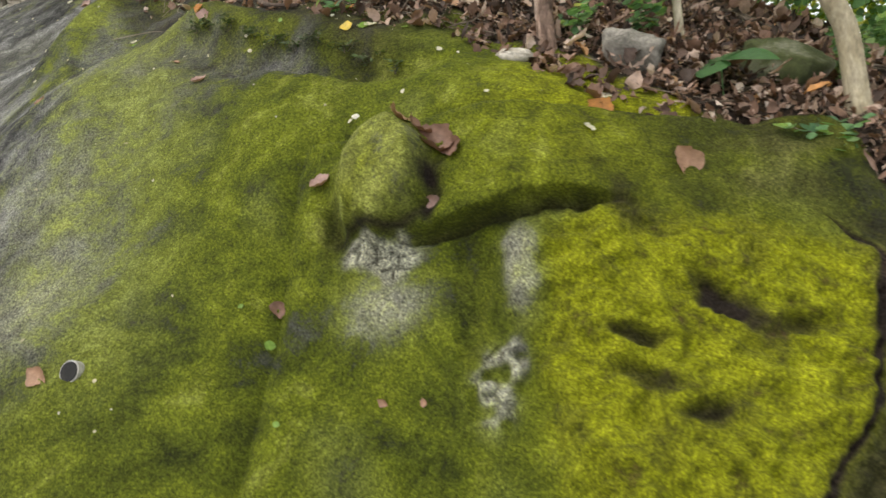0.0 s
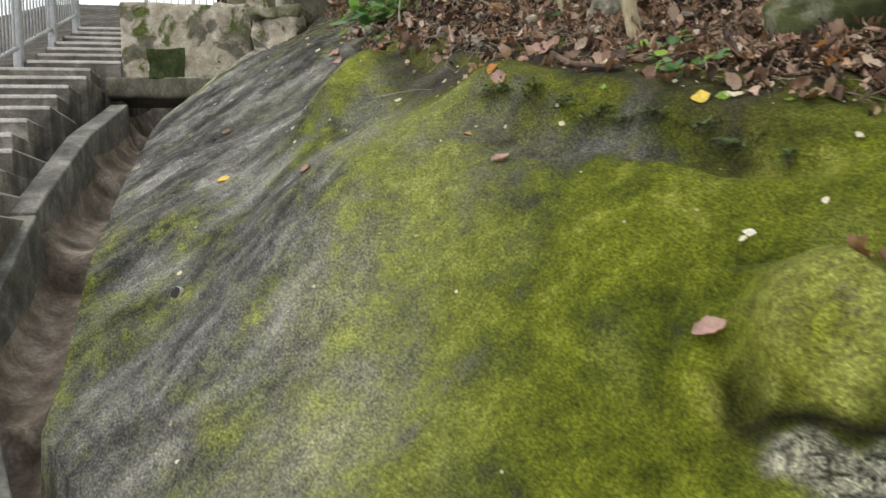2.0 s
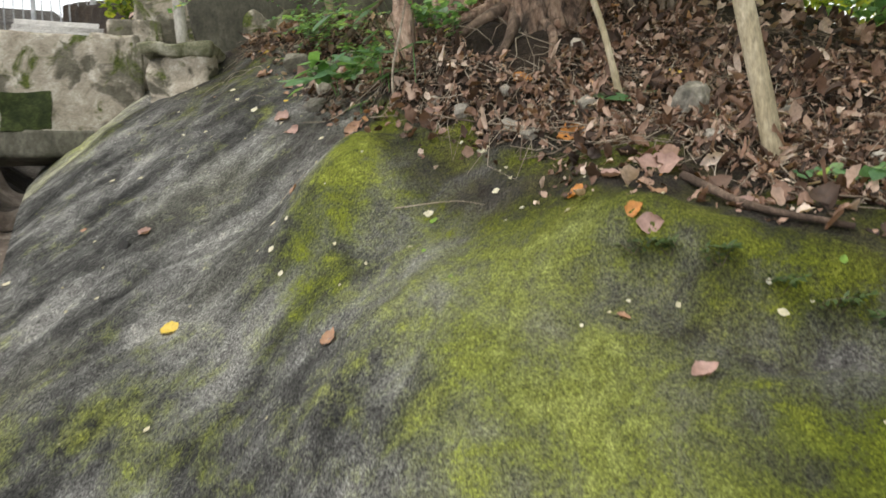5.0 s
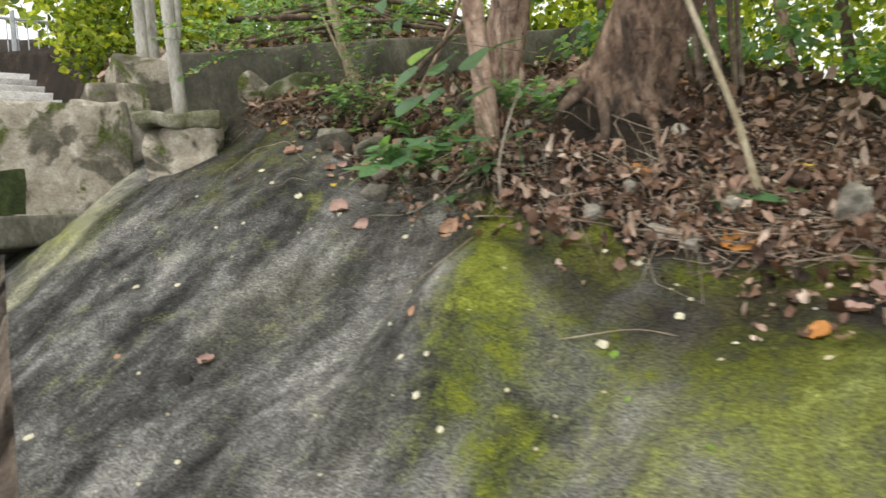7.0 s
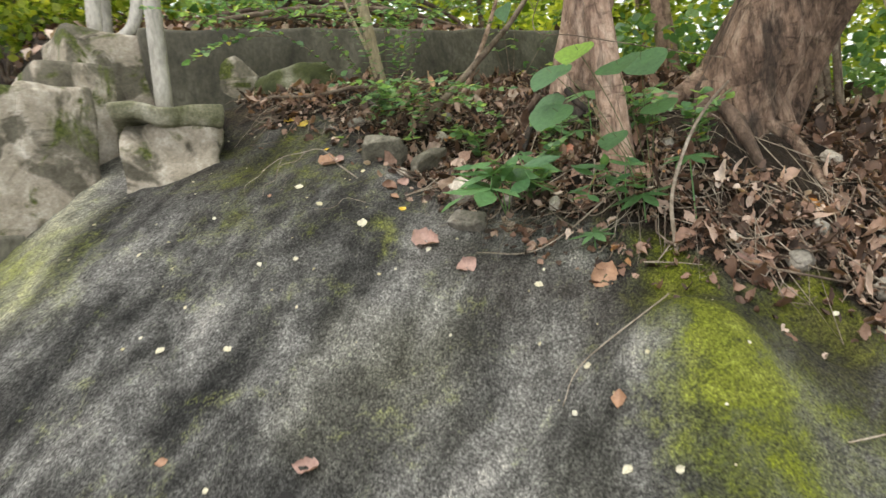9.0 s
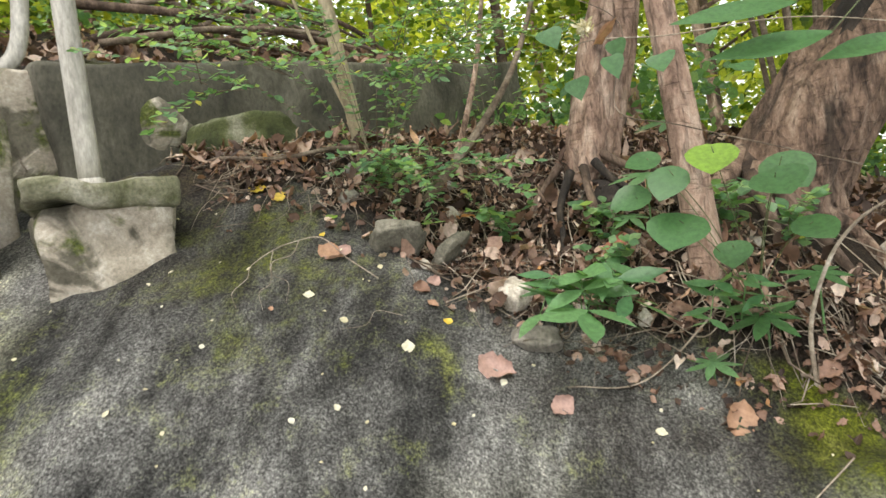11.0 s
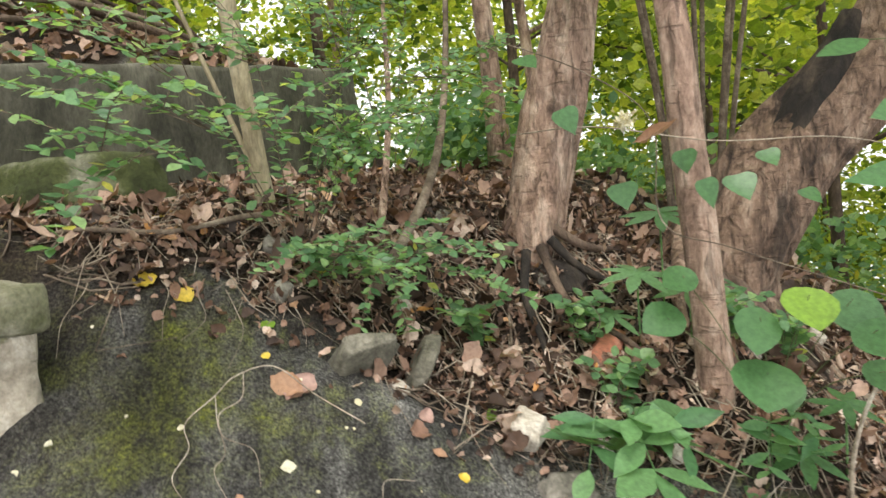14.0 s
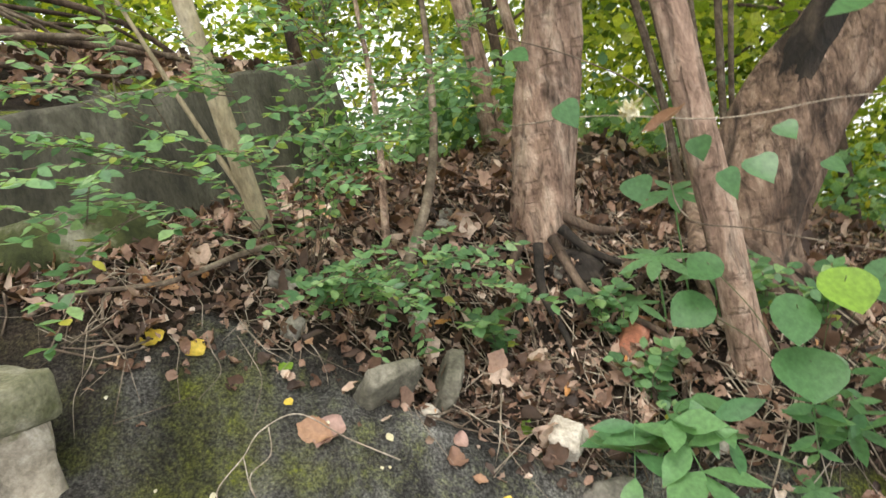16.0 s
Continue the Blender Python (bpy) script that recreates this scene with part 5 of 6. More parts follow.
rock("stone", 2.56, 0.72, (0.14, 0.22, 0.08), MAT_BARK_PALE, "brown stone on the mossy edge", 25, 0.3, 13)
for k in range(46):
    while True:
        x, y = rng.uniform(2.0, 3.3), rng.uniform(0.8, 7.2)
        if soil_share(np.array([x]), np.array([y]))[0] > 0.4 and 7.9 - (x - 2.4) * 0.46 - y > 0.3:
            break
    s = rng.uniform(0.04, 0.10)
    rock("small_stone", x, y, (s, s * rng.uniform(0.6, 1), s * 0.7), MAT_STONE_PALE if k % 4 == 0 else MAT_STONE, "small pale stone among dry leaves" if k % 4 == 0 else "small grey stone among dry leaves", rng.uniform(0, 180), 0.3, 20 + k, "stone", "small stones")

# ---------------------------------------------------------------- fallen leaves on the slope
def dry_leaf(rnd, size, outline, curl, roll):
    """One dead leaf: ragged edge, raised midrib, rolled sides and a bent tip."""
    verts, faces, rows, cols = [], [], 14, 7
    ph, bend = rnd.uniform(0, 6), curl * rnd.uniform(0.5, 1.2)
    lean = rnd.uniform(-0.25, 0.25)
    for i in range(rows):
        t = i / (rows - 1)
        hw = float(np.interp(t, [o[0] for o in outline], [o[1] for o in outline])) * (1 + 0.07 * math.sin(t * 13 + ph) + 0.05 * math.sin(t * 37 + ph * 2))
        for j in range(cols):
            v = j / (cols - 1) * 2 - 1
            r = roll * (0.6 + 0.6 * math.sin(t * 3.0 + ph + v))
            ang = v * r * 1.6
            across = hw * (math.sin(ang) / (r * 1.6) if abs(r) > 0.05 else v)
            up = hw * (1 - math.cos(ang)) / max(abs(r) * 1.6, 0.3) + bend * (t - 0.45) ** 2 * 0.9
            up += 0.025 * math.sin(t * 23 + v * 4 + ph) * (0.4 + abs(v)) - (0.02 if j == cols // 2 else 0)
            verts.append(((t - 0.5) * size, (across + lean * (t - 0.5) ** 2) * size, up * size))
    for i in range(rows - 1):
        for j in range(cols - 1):
            k = i * cols + j
            faces.append((k, k + 1, k + cols + 1, k + cols))
    return np.array(verts), np.array(faces)


def lay_leaf(place, normal, size, material, label, outline, curl, roll, rnd):
    v, f = dry_leaf(rnd, size * 0.74, outline, curl, roll)
    v[:, 2] -= np.percentile(v[:, 2], 12)
    ob = blade_mesh("fallen_leaf", [(v, f)], material)
    ob.matrix_world = Matrix.Translation(place) @ Vector(normal).to_track_quat("Z", "Y").to_matrix().to_4x4() @ pose(0, 0, 0, rnd.uniform(-8, 8), rnd.uniform(-8, 8), rnd.uniform(0, 360))
    return tagged(ob, label, "leaf", "fallen leaves")


def fallen(spots, material, label, outline=OVAL, curl=0.45, roll=0.5, seed=0):
    rnd = random.Random(seed)
    for x, y, size in spots:
        n = ground_normal(np.array([x]), np.array([y]))[0]
        lay_leaf((x, y, ground_at(x, y) + 0.004), n, size, material, label, outline, curl, roll, rnd)


def on_outcrop(spots, material, label, outline=OVAL, curl=0.45, roll=0.5, seed=0):
    rnd = random.Random(seed)
    for a, b, size in spots:
        p, e1, e2 = (outcrop_point(np.array([u]), np.array([v]))[0][0] for u, v in ((a, b), (a + 0.02, b), (a, b + 0.02)))
        n = np.cross(e1 - p, e2 - p)
        lay_leaf(p + 0.006 * n / np.linalg.norm(n), n, size, material, label, outline, curl, roll, rnd)


on_outcrop(((-0.40, 0.50, 0.24),), MAT_LEAF_TAN, "long tan dead leaf curled on the mossy hump", LANCE, 0.50, 0.50, 1)
fallen(((1.22, 2.20, 0.092), (2.16, 6.27, 0.098)), MAT_LEAF_BROWN, "crumpled brown dry leaf", ROUND, 0.90, 0.90, 2)
on_outcrop(((-0.26, 0.38, 0.227), (-0.33, 0.45, 0.155), (-0.20, 0.34, 0.127),), MAT_LEAF_BROWN, "crumpled brown dry leaf", ROUND, 0.90, 0.90, 2)
fallen(((1.50, 3.19, 0.107), (1.07, 5.96, 0.113), (1.94, 5.98, 0.188), (1.87, 5.77, 0.123), (2.06, 4.78, 0.173), (2.06, 3.60, 0.228), (1.90, 3.69, 0.142), (1.99, 3.27, 0.195), (1.68, 3.42, 0.113), (2.18, 6.60, 0.166), (2.23, 6.24, 0.088)), MAT_LEAF_PINK, "pinkish dry leaf lying on the ground", TORN, 0.90, 0.85, 3)
on_outcrop(((-0.73, 0.36, 0.134), (-0.28, 0.16, 0.095),), MAT_LEAF_PINK, "pinkish dry leaf lying on the ground", TORN, 0.90, 0.85, 3)
fallen(((0.54, 2.67, 0.137), (1.08, 4.30, 0.109), (1.46, 5.11, 0.086), (2.18, 6.63, 0.146), (1.93, 5.25, 0.173), (1.87, 3.50, 0.111), (1.50, 3.42, 0.058), (0.89, 6.37, 0.056), (2.11, 6.22, 0.065), (1.86, 6.73, 0.036)), MAT_LEAF_TAN, "curled tan dry leaf lying on the slope", OVAL, 0.60, 0.70, 4)
on_outcrop(((-0.46, -0.49, 0.051), (-0.32, -0.50, 0.043), (0.59, 0.29, 0.194),), MAT_LEAF_TAN, "curled tan dry leaf lying on the slope", OVAL, 0.60, 0.70, 4)
fallen(((1.15, 2.16, 0.060), (1.12, 2.28, 0.031), (2.04, 2.56, 0.095), (2.13, 2.37, 0.052), (1.84, 2.95, 0.036), (1.67, 4.39, 0.057), (1.37, 3.99, 0.032), (1.51, 4.28, 0.031), (2.30, 6.02, 0.103), (2.37, 6.69, 0.075)), MAT_LEAF_LIME, "fresh lime-green fallen leaf", OVAL, 0.20, 0.30, 5)
on_outcrop(((-0.79, -0.56, 0.036),), MAT_LEAF_LIME, "fresh lime-green fallen leaf", OVAL, 0.20, 0.30, 5)
fallen(((2.26, 1.46, 0.155), (2.07, 2.54, 0.108), (0.51, 6.36, 0.069), (0.48, 4.50, 0.051), (1.90, 6.26, 0.076), (1.32, 5.07, 0.046), (1.22, 4.92, 0.048), (1.19, 4.80, 0.042), (1.14, 6.65, 0.052), (1.22, 6.40, 0.050), (0.73, 5.64, 0.039), (2.02, 4.41, 0.090), (1.69, 4.44, 0.073), (1.87, 4.22, 0.059), (1.31, 4.93, 0.036), (1.60, 5.24, 0.041), (1.87, 5.48, 0.052), (1.94, 6.62, 0.059), (0.89, 6.19, 0.033), (1.64, 6.42, 0.037)), MAT_LEAF_CREAM, "small cream fallen leaf", OVAL, 0.25, 0.30, 6)
on_outcrop(((0.27, 0.40, 0.075),), MAT_LEAF_CREAM, "small cream fallen leaf", OVAL, 0.25, 0.30, 6)
fallen(((2.20, 1.43, 0.141), (1.68, 3.47, 0.079), (2.16, 2.84, 0.141), (2.50, 2.46, 0.221), (2.27, 4.11, 0.206), (1.80, 3.77, 0.102), (2.49, 4.56, 0.150)), MAT_LEAF_ORANGE, "orange dead leaf lying on the ground", ROUND, 0.50, 0.60, 7)
fallen(((1.98, 2.61, 0.089), (0.84, 5.10, 0.108), (2.96, 3.99, 0.166), (2.44, 7.06, 0.115), (2.07, 6.16, 0.049), (2.39, 6.93, 0.091), (2.76, 7.07, 0.117), (2.26, 6.69, 0.038)), MAT_LEAF_YELLOW, "yellow fallen leaf lying flat", ROUND, 0.25, 0.35, 8)
# weep holes in the face
def weep_hole(x, y, r, label, material):
    ob = thing("weep_hole", (x, y, ground_at(x, y)), label, "drain pipe", "weep holes")
    n = Vector((-0.75, -0.45, 0.35)).normalized()
    c = Vector((x, y, ground_at(x, y)))
    v, f = tube([c - n * 0.1, c + n * 0.008], [r, r], 20)
    from_arrays("pipe_end", v, f, material, ob)
    # a flat black disc paints in the unlit bore of the pipe
    v, f = tube([c - n * 0.02, c + n * 0.011], [r * 0.86, r * 0.86], 20)
    from_arrays("mouth", v, f, MAT_BLACK, ob, "black disc painted for the dark inside of the pipe")


weep_hole(0.62, 2.56, 0.04, "short pale plastic weep pipe in the mossy slope", MAT_PIPE)
weep_hole(0.44, 4.36, 0.035, "weep pipe with a dark mouth and a pale lime streak", MAT_PIPE)
weep_hole(0.96, 5.95, 0.032, "dark round weep hole in the grey slope", MAT_BLACK)


# ---------------------------------------------------------------- living plants
def leafy(name, label, category, stems, leaf, material, step=0.045, outline=OVAL, seed=0, r=0.004, group="", stem_mat=None, droop=0.3):
    """A plant of thin arching stems with leaves in pairs along them."""
    q = np.random.default_rng(seed)
    ob = thing(name, stems[0][0], label, category, group)
    place, dirs = [], []
    for k, ctrl in enumerate(stems):
        tube_part("stem", ctrl, r, r * 0.5, stem_mat or MAT_TWIG, ob, "", 6, 6, 0.05, k)
        pts = smooth_path(ctrl, 14)
        run = 0.0
        total = sum((b - a).length for a, b in zip(pts, pts[1:]))
        gone = 0.0
        for a, b in zip(pts, pts[1:]):
            run += (b - a).length
            gone += (b - a).length
            if run >= step and gone > 0.25 * total:
                run = 0.0
                d = (b - a).normalized()
                side = d.cross(Vector((0, 0, 1))).normalized()
                for sg in (-1, 1):
                    place.append(b)
                    dirs.append(side * sg * 0.9 + d * 0.55 + Vector((0, 0, -droop * q.uniform(0, 1))))
        place.append(pts[-1])
        dirs.append((pts[-1] - pts[-2]).normalized())
    p, dd = np.array([tuple(v) for v in place]), np.array([tuple(v) for v in dirs])
    up = np.tile([-0.25, -0.1, 0.9], (len(p), 1))
    blade_mesh("leaves", [blades(q, p, leaf * q.uniform(0.7, 1.25, len(p)), up, 0.8, outline, 0.2, 0.12, dd)], material, ob)
    return ob


def sprays(base, targets, seed, rise=0.2):
    q = random.Random(seed)
    out = []
    for t in targets:
        b, e = Vector(base), Vector(t)
        m = (b + e) / 2 + Vector((q.uniform(-0.05, 0.05), q.uniform(-0.05, 0.05), rise * q.uniform(0.5, 1.2)))
        out.append([b, m, e])
        for _ in range(7):
            s = m.lerp(e, q.uniform(0.0, 0.8))
            w = e + Vector((q.uniform(-0.22, 0.22), q.uniform(-0.26, 0.26), q.uniform(-0.22, 0.16)))
            out.append([s, (s + w) / 2 + Vector((0, 0, 0.03)), w])
    return out


leafy("leafy_shrub", "spreading shrub with small bright green leaves", "shrub",
      sprays((2.75, 6.6, 4.2), [(1.85, 7.05, 4.62), (2.1, 6.95, 4.78), (2.25, 6.6, 4.75), (2.45, 6.35, 4.65), (2.6, 6.2, 4.75), (2.75, 6.0, 4.8), (2.9, 5.95, 4.95), (2.6, 6.35, 4.95), (2.4, 6.75, 5.1), (2.7, 6.3, 5.2), (2.2, 7.1, 5.1)], 1), 0.041, MAT_GREEN, 0.023, PINNA, 1, 0.0022)
leafy("leafy_shrub", "low sprawling shrub with small green leaves over the litter", "shrub",
      sprays((2.55, 6.45, 4.1), [(2.42, 6.5, 4.26), (2.38, 6.38, 4.22), (2.45, 6.22, 4.2), (2.5, 6.1, 4.16)], 2, 0.14), 0.042, MAT_GREEN, 0.02, PINNA, 2, 0.0016)
leafy("leafy_shrub", "tall shrub with small green leaves on thin stems", "shrub",
      sprays((3.6, 6.2, 4.4), [(3.2, 6.4, 5.3), (3.5, 6.0, 5.5), (3.9, 6.4, 5.6), (4.2, 5.5, 5.2)], 3), 0.055, MAT_GREEN, 0.03, PINNA, 3, 0.0025)
for k, (x, y, h, n) in enumerate(((2.32, 5.58, 0.16, 5), (2.6, 5.61, 0.18, 5), (2.66, 1.8, 0.16, 5), (2.72, 0.82, 0.22, 7), (2.35, 3.05, 0.1, 4), (2.05, 2.75, 0.07, 3), (1.35, 1.62, 0.09, 4), (2.9, 1.6, 0.2, 6), (2.45, 5.15, 0.2, 5), (2.4, 4.95, 0.22, 5), (2.15, 5.6, 0.14, 4), (3.3, 0.9, 0.3, 8), (2.6, 6.0, 0.18, 5))):
    z = ground_at(x, y)
    q = random.Random(k)
    leafy("green_sprout", "small fresh green sprout in the litter", "plant",
          [[(x, y, z - 0.02), (x + q.uniform(-0.05, 0.05), y + q.uniform(-0.05, 0.05), z + h * 0.6), (x + q.uniform(-0.14, 0.1), y + q.uniform(-0.14, 0.14), z + h)] for _ in range(n)], 0.05, MAT_GREEN, 0.03, OVAL, 20 + k, 0.002, "sprouts")


for k, (x, y) in enumerate(((1.64, 3.46), (1.67, 3.36), (1.70, 3.22), (1.74, 3.08), (1.79, 2.96), (1.83, 2.84), (1.87, 2.70), (1.93, 2.58), (1.96, 2.44), (1.98, 2.30))):
    q = random.Random(60 + k)
    z = ground_at(x, y)
    h = q.uniform(0.03, 0.06)
    leafy("green_sprout", "tiny dark green tuft on the broken mossy step", "plant",
          [[(x, y, z - 0.01), (x + q.uniform(-0.03, 0.03), y + q.uniform(-0.04, 0.04), z + h * 0.7), (x + q.uniform(-0.07, 0.03), y + q.uniform(-0.08, 0.08), z + h)] for _ in range(5)], 0.026, MAT_TUFT, 0.014, LANCE, 620 + k, 0.0012, "tufts on the step")


def single_leaf(bm_place, direction, facing, size, outline, material, parent, seed, name="leaf"):
    q = np.random.default_rng(seed)
    fine = [(t / 10, float(np.interp(t / 10, [o[0] for o in outline], [o[1] for o in outline]))) for t in range(11)]
    v, f = blades(q, np.array([bm_place], float), np.array([size]), np.array([facing], float), 0.15, fine, 0.12, 0.08, np.array([direction], float))
    return blade_mesh(name, [(v, f)], material, parent)


def broad_plant(label, base, leaves, outline, seed, name="broadleaf_plant", lime=(), droop=0.5):
    ob = thing(name, base, label, "plant")
    for k, (p, s) in enumerate(leaves):
        p = Vector(p)
        b = Vector(base)
        tube_part("stalk", [b, (b + p) / 2 + Vector((0, 0, 0.06)), p], 0.002, 0.0014, MAT_STALK, ob, "", 6, 6, 0)
        d = ((p - b) * Vector((1, 1, 0.2))).normalized() + Vector((-0.2, -0.1, -droop))
        single_leaf(p - d.normalized() * s * 0.35, tuple(d), (-0.65, 0.1, 0.75), s, outline, MAT_LEAF_LIME if k in lime else MAT_BROAD, ob, seed + k)
    return ob


broad_plant("young plant with large round green leaves by the trunk", (2.24, 5.12, 3.55), (((1.85, 5.25, 4.10), 0.145), ((1.88, 5.37, 4.05), 0.15), ((1.87, 5.36, 3.90), 0.16), ((2.21, 5.47, 3.99), 0.15), ((1.95, 5.05, 4.05), 0.17), ((1.9, 5.0, 3.85), 0.15), ((2.2, 5.42, 4.12), 0.13), ((2.05, 5.2, 3.8), 0.13), ((1.8, 5.1, 4.0), 0.14)), ROUND, 300, lime=(0,))
overhead = thing("sapling", (1.92, 4.5, 4.7), "sapling with long drooping green leaves overhead", "plant")
for k, (x, y, z, size) in enumerate(((1.62, 5.22, 4.36, 0.30), (1.66, 5.14, 4.26, 0.30), (1.75, 5.1, 4.5, 0.27), (1.7, 5.0, 4.42, 0.28), (1.75, 4.9, 4.25, 0.24), (2.15, 4.95, 4.72, 0.2))):
    d = Vector((0.12, 0.95, -0.22 - 0.12 * (k % 3)))
    foot = Vector((x, y, z)) - d * size * 0.6
    tube_part("stalk", [(1.92, 4.5, 4.7), ((1.92 + foot.x) / 2, (4.5 + foot.y) / 2, (4.74 + foot.z) / 2), foot], 0.003, 0.0016, MAT_STALK, overhead, "", 6, 6, 0)
    single_leaf(tuple(foot), tuple(d), (-0.7, 0.1 * (k % 3 - 1), 0.7), size, LANCE, MAT_BROAD, overhead, 330 + k)


def whorl(label, base, height, n, size, outline, seed, name="compound_plant", tilt=0.25):
    ob = thing(name, base, label, "plant")
    b = Vector(base)
    t = b + Vector((0, 0, height))
    tube_part("stalk", [b, (b + t) / 2, t], 0.004, 0.003, MAT_GREEN, ob, "", 4, 6, 0)
    q = random.Random(seed)
    for k in range(n):
        a = 2 * math.pi * k / n + q.uniform(-0.2, 0.2)
        d = (math.cos(a), math.sin(a), tilt - 0.5 * q.random())
        single_leaf(tuple(t), d, (math.cos(a) * 0.2 - 0.35, math.sin(a) * 0.2, 1.0), size * q.uniform(0.8, 1.15), outline, MAT_BROAD if seed % 2 else MAT_GREEN, ob, seed * 20 + k)
    return ob


def frond_plant(x, y, ends, leaf, label, seed):
    z = ground_at(x, y)
    stems = [[(x, y, z - 0.02), ((x + ex) / 2, (y + ey) / 2, z + 0.12 + dz), (ex, ey, z + dz)] for ex, ey, dz in ends]
    leafy("frond_plant", label, "plant", stems, leaf, MAT_FROND, leaf * 0.42, LANCE, seed, 0.003, "", MAT_GREEN, 0.35)


frond_plant(2.16, 5.70, ((2.00, 5.82, 0.08), (1.92, 5.66, 0.08), (2.00, 5.52, 0.10)), 0.165, "low plant with broad pointed green leaflets on arching stalks", 701)
frond_plant(2.12, 5.2, ((1.98, 5.3, 0.05), (1.98, 5.12, 0.06)), 0.085, "low plant with pointed green leaflets on arching stalks", 702)
# solid lump, coloured black in place of the dark hollow at the trunk's foot
rock("dark_hollow_lump", 2.86, 5.61, (0.2, 0.18, 0.1), MAT_CHAR, "solid black lump standing for the dark hollow by the trunk", 10, 0.45, 33, "stump")
for k, (x, y, h, n, s) in enumerate(((2.02, 5.3, 0.08, 7, 0.1), (2.08, 5.12, 0.12, 7, 0.13), (2.55, 5.42, 0.3, 7, 0.14), (2.6, 5.3, 0.45, 7, 0.14), (2.5, 5.25, 0.22, 7, 0.13), (2.12, 4.95, 0.25, 7, 0.12), (2.6, 5.5, 0.12, 7, 0.12))):
    whorl("low plant with a whorl of pointed green leaflets", (x, y, ground_at(x, y) - 0.02), h, n, s, LONG, 400 + k)
for k, (x, y, s) in enumerate(((2.59, 4.24, 0.28), (2.72, 4.1, 0.22), (2.55, 3.75, 0.2))):
    whorl("strap-leaved green plant in the litter", (x, y, ground_at(x, y) - 0.02), 0.03, 6, s, LONG, 450 + k * 2 + 1, "strap_plant", 0.9)
whorl("seedling with a large pale green leaf", (2.78, 1.22, ground_at(2.78, 1.22) - 0.02), 0.16, 4, 0.2, OVAL, 471, "seedling", 0.4)


# heart-leaved vine across the trunks
vine = thing("climbing_vine", (2.2, 5.6, 4.4), "thin vine with heart-shaped green leaves across the trunks", "vine")
tube_part("stem", [(2.9, 5.75, 4.62), (2.4, 5.6, 4.6), (2.2, 5.3, 4.52), (2.2, 4.9, 4.5), (2.4, 4.4, 4.42)], 0.0025, 0.002, MAT_ROOT, vine, "", 8, 6, 0)
tube_part("stem", [(2.75, 5.8, 4.95), (2.45, 5.6, 4.78), (2.3, 5.45, 4.6), (2.15, 5.5, 4.3), (2.1, 5.3, 4.2), (2.1, 4.8, 4.0)], 0.002, 0.002, MAT_TWIG, vine, "", 8, 6, 0)
for k, p in enumerate(((2.04, 5.48, 4.50), (1.9, 5.5, 4.42), (2.0, 5.35, 4.42), (2.05, 5.12, 4.36), (2.15, 5.62, 4.42), (2.35, 5.72, 4.66), (2.1, 5.2, 4.48), (2.5, 5.8, 4.85))):
    single_leaf(p, (0.1 + 0.3 * (k % 3 - 1), -0.2, -1), (-0.9, 0.25 - 0.4 * (k % 2), 0.3 + 0.35 * (k % 4 - 1)), 0.07 + 0.012 * (k % 3), HEART, MAT_BROAD, vine, 500 + k)
tube_part("dry_stem", [(2.02, 5.01, 3.32), (2.02, 5.01, 3.53), (2.03, 4.94, 3.72), (2.01, 4.86, 3.83), (1.96, 4.78, 3.89)], 0.008, 0.004, MAT_ROOT, vine, "thin arching dry stem", 8, 7, 0.1)

# roots and curled dry stems
def root(name, ctrl, r0, r1, label, mat=None, hang=0.0):
    pts = [(x, y, ground_at(x, y) + dz) for x, y, dz in ctrl]
    return tagged(tube_part(name, pts, r0, r1, mat or MAT_ROOT, None, "", 8, 7, 0.15), label, "root")


root("curled_stem", [(2.12, 6.42, 0.01), (2.15, 6.55, 0.03), (2.18, 6.66, 0.05), (2.14, 6.76, 0.04), (2.05, 6.8, 0.05), (2.0, 6.87, 0.02), (1.93, 6.85, 0.03), (1.87, 6.88, 0.012), (1.82, 6.84, 0.01)], 0.0022, 0.0009, "pale curled dry stem lying on the slope")
root("curled_stem", [(2.15, 6.74, 0.04), (2.08, 6.74, 0.03), (2.02, 6.79, 0.03), (1.95, 6.77, 0.015), (1.9, 6.79, 0.012), (1.84, 6.75, 0.01)], 0.0017, 0.0008, "pale curled dry stem lying on the slope")
root("woody_root", [(2.75, 6.68, 0.06), (2.66, 6.79, 0.1), (2.55, 7.0, 0.07), (2.5, 7.26, 0.05), (2.48, 7.4, 0.0)], 0.012, 0.006, "crooked brown root over the bank edge", MAT_TWIG)
root("woody_root", [(2.02, 5.05, 0.03), (2.05, 4.7, 0.05), (2.15, 4.3, 0.04), (2.3, 3.9, 0.03)], 0.006, 0.003, "long thin root along the crest", MAT_TWIG)
root("woody_root", [(2.2, 5.2, 0.03), (2.0, 5.5, 0.02), (1.93, 5.75, 0.02)], 0.004, 0.002, "thin pale root along the crest")
root("dry_branch", [(2.05, 3.5, 0.015), (1.94, 3.23, 0.02), (1.95, 2.95, 0.02)], 0.016, 0.009, "dark fallen branch lying on the ledge", MAT_BARK_DARK)
root("dead_vine", [(1.6, 4.55, 0.01), (1.75, 4.35, 0.02), (1.78, 4.2, 0.01)], 0.003, 0.0015, "short pale dry stem on the moss")
root("dead_vine", [(1.75, 5.0, 0.02), (1.6, 5.25, 0.02), (1.5, 5.3, 0.01)], 0.0025, 0.0015, "short pale dry stem on the slope")


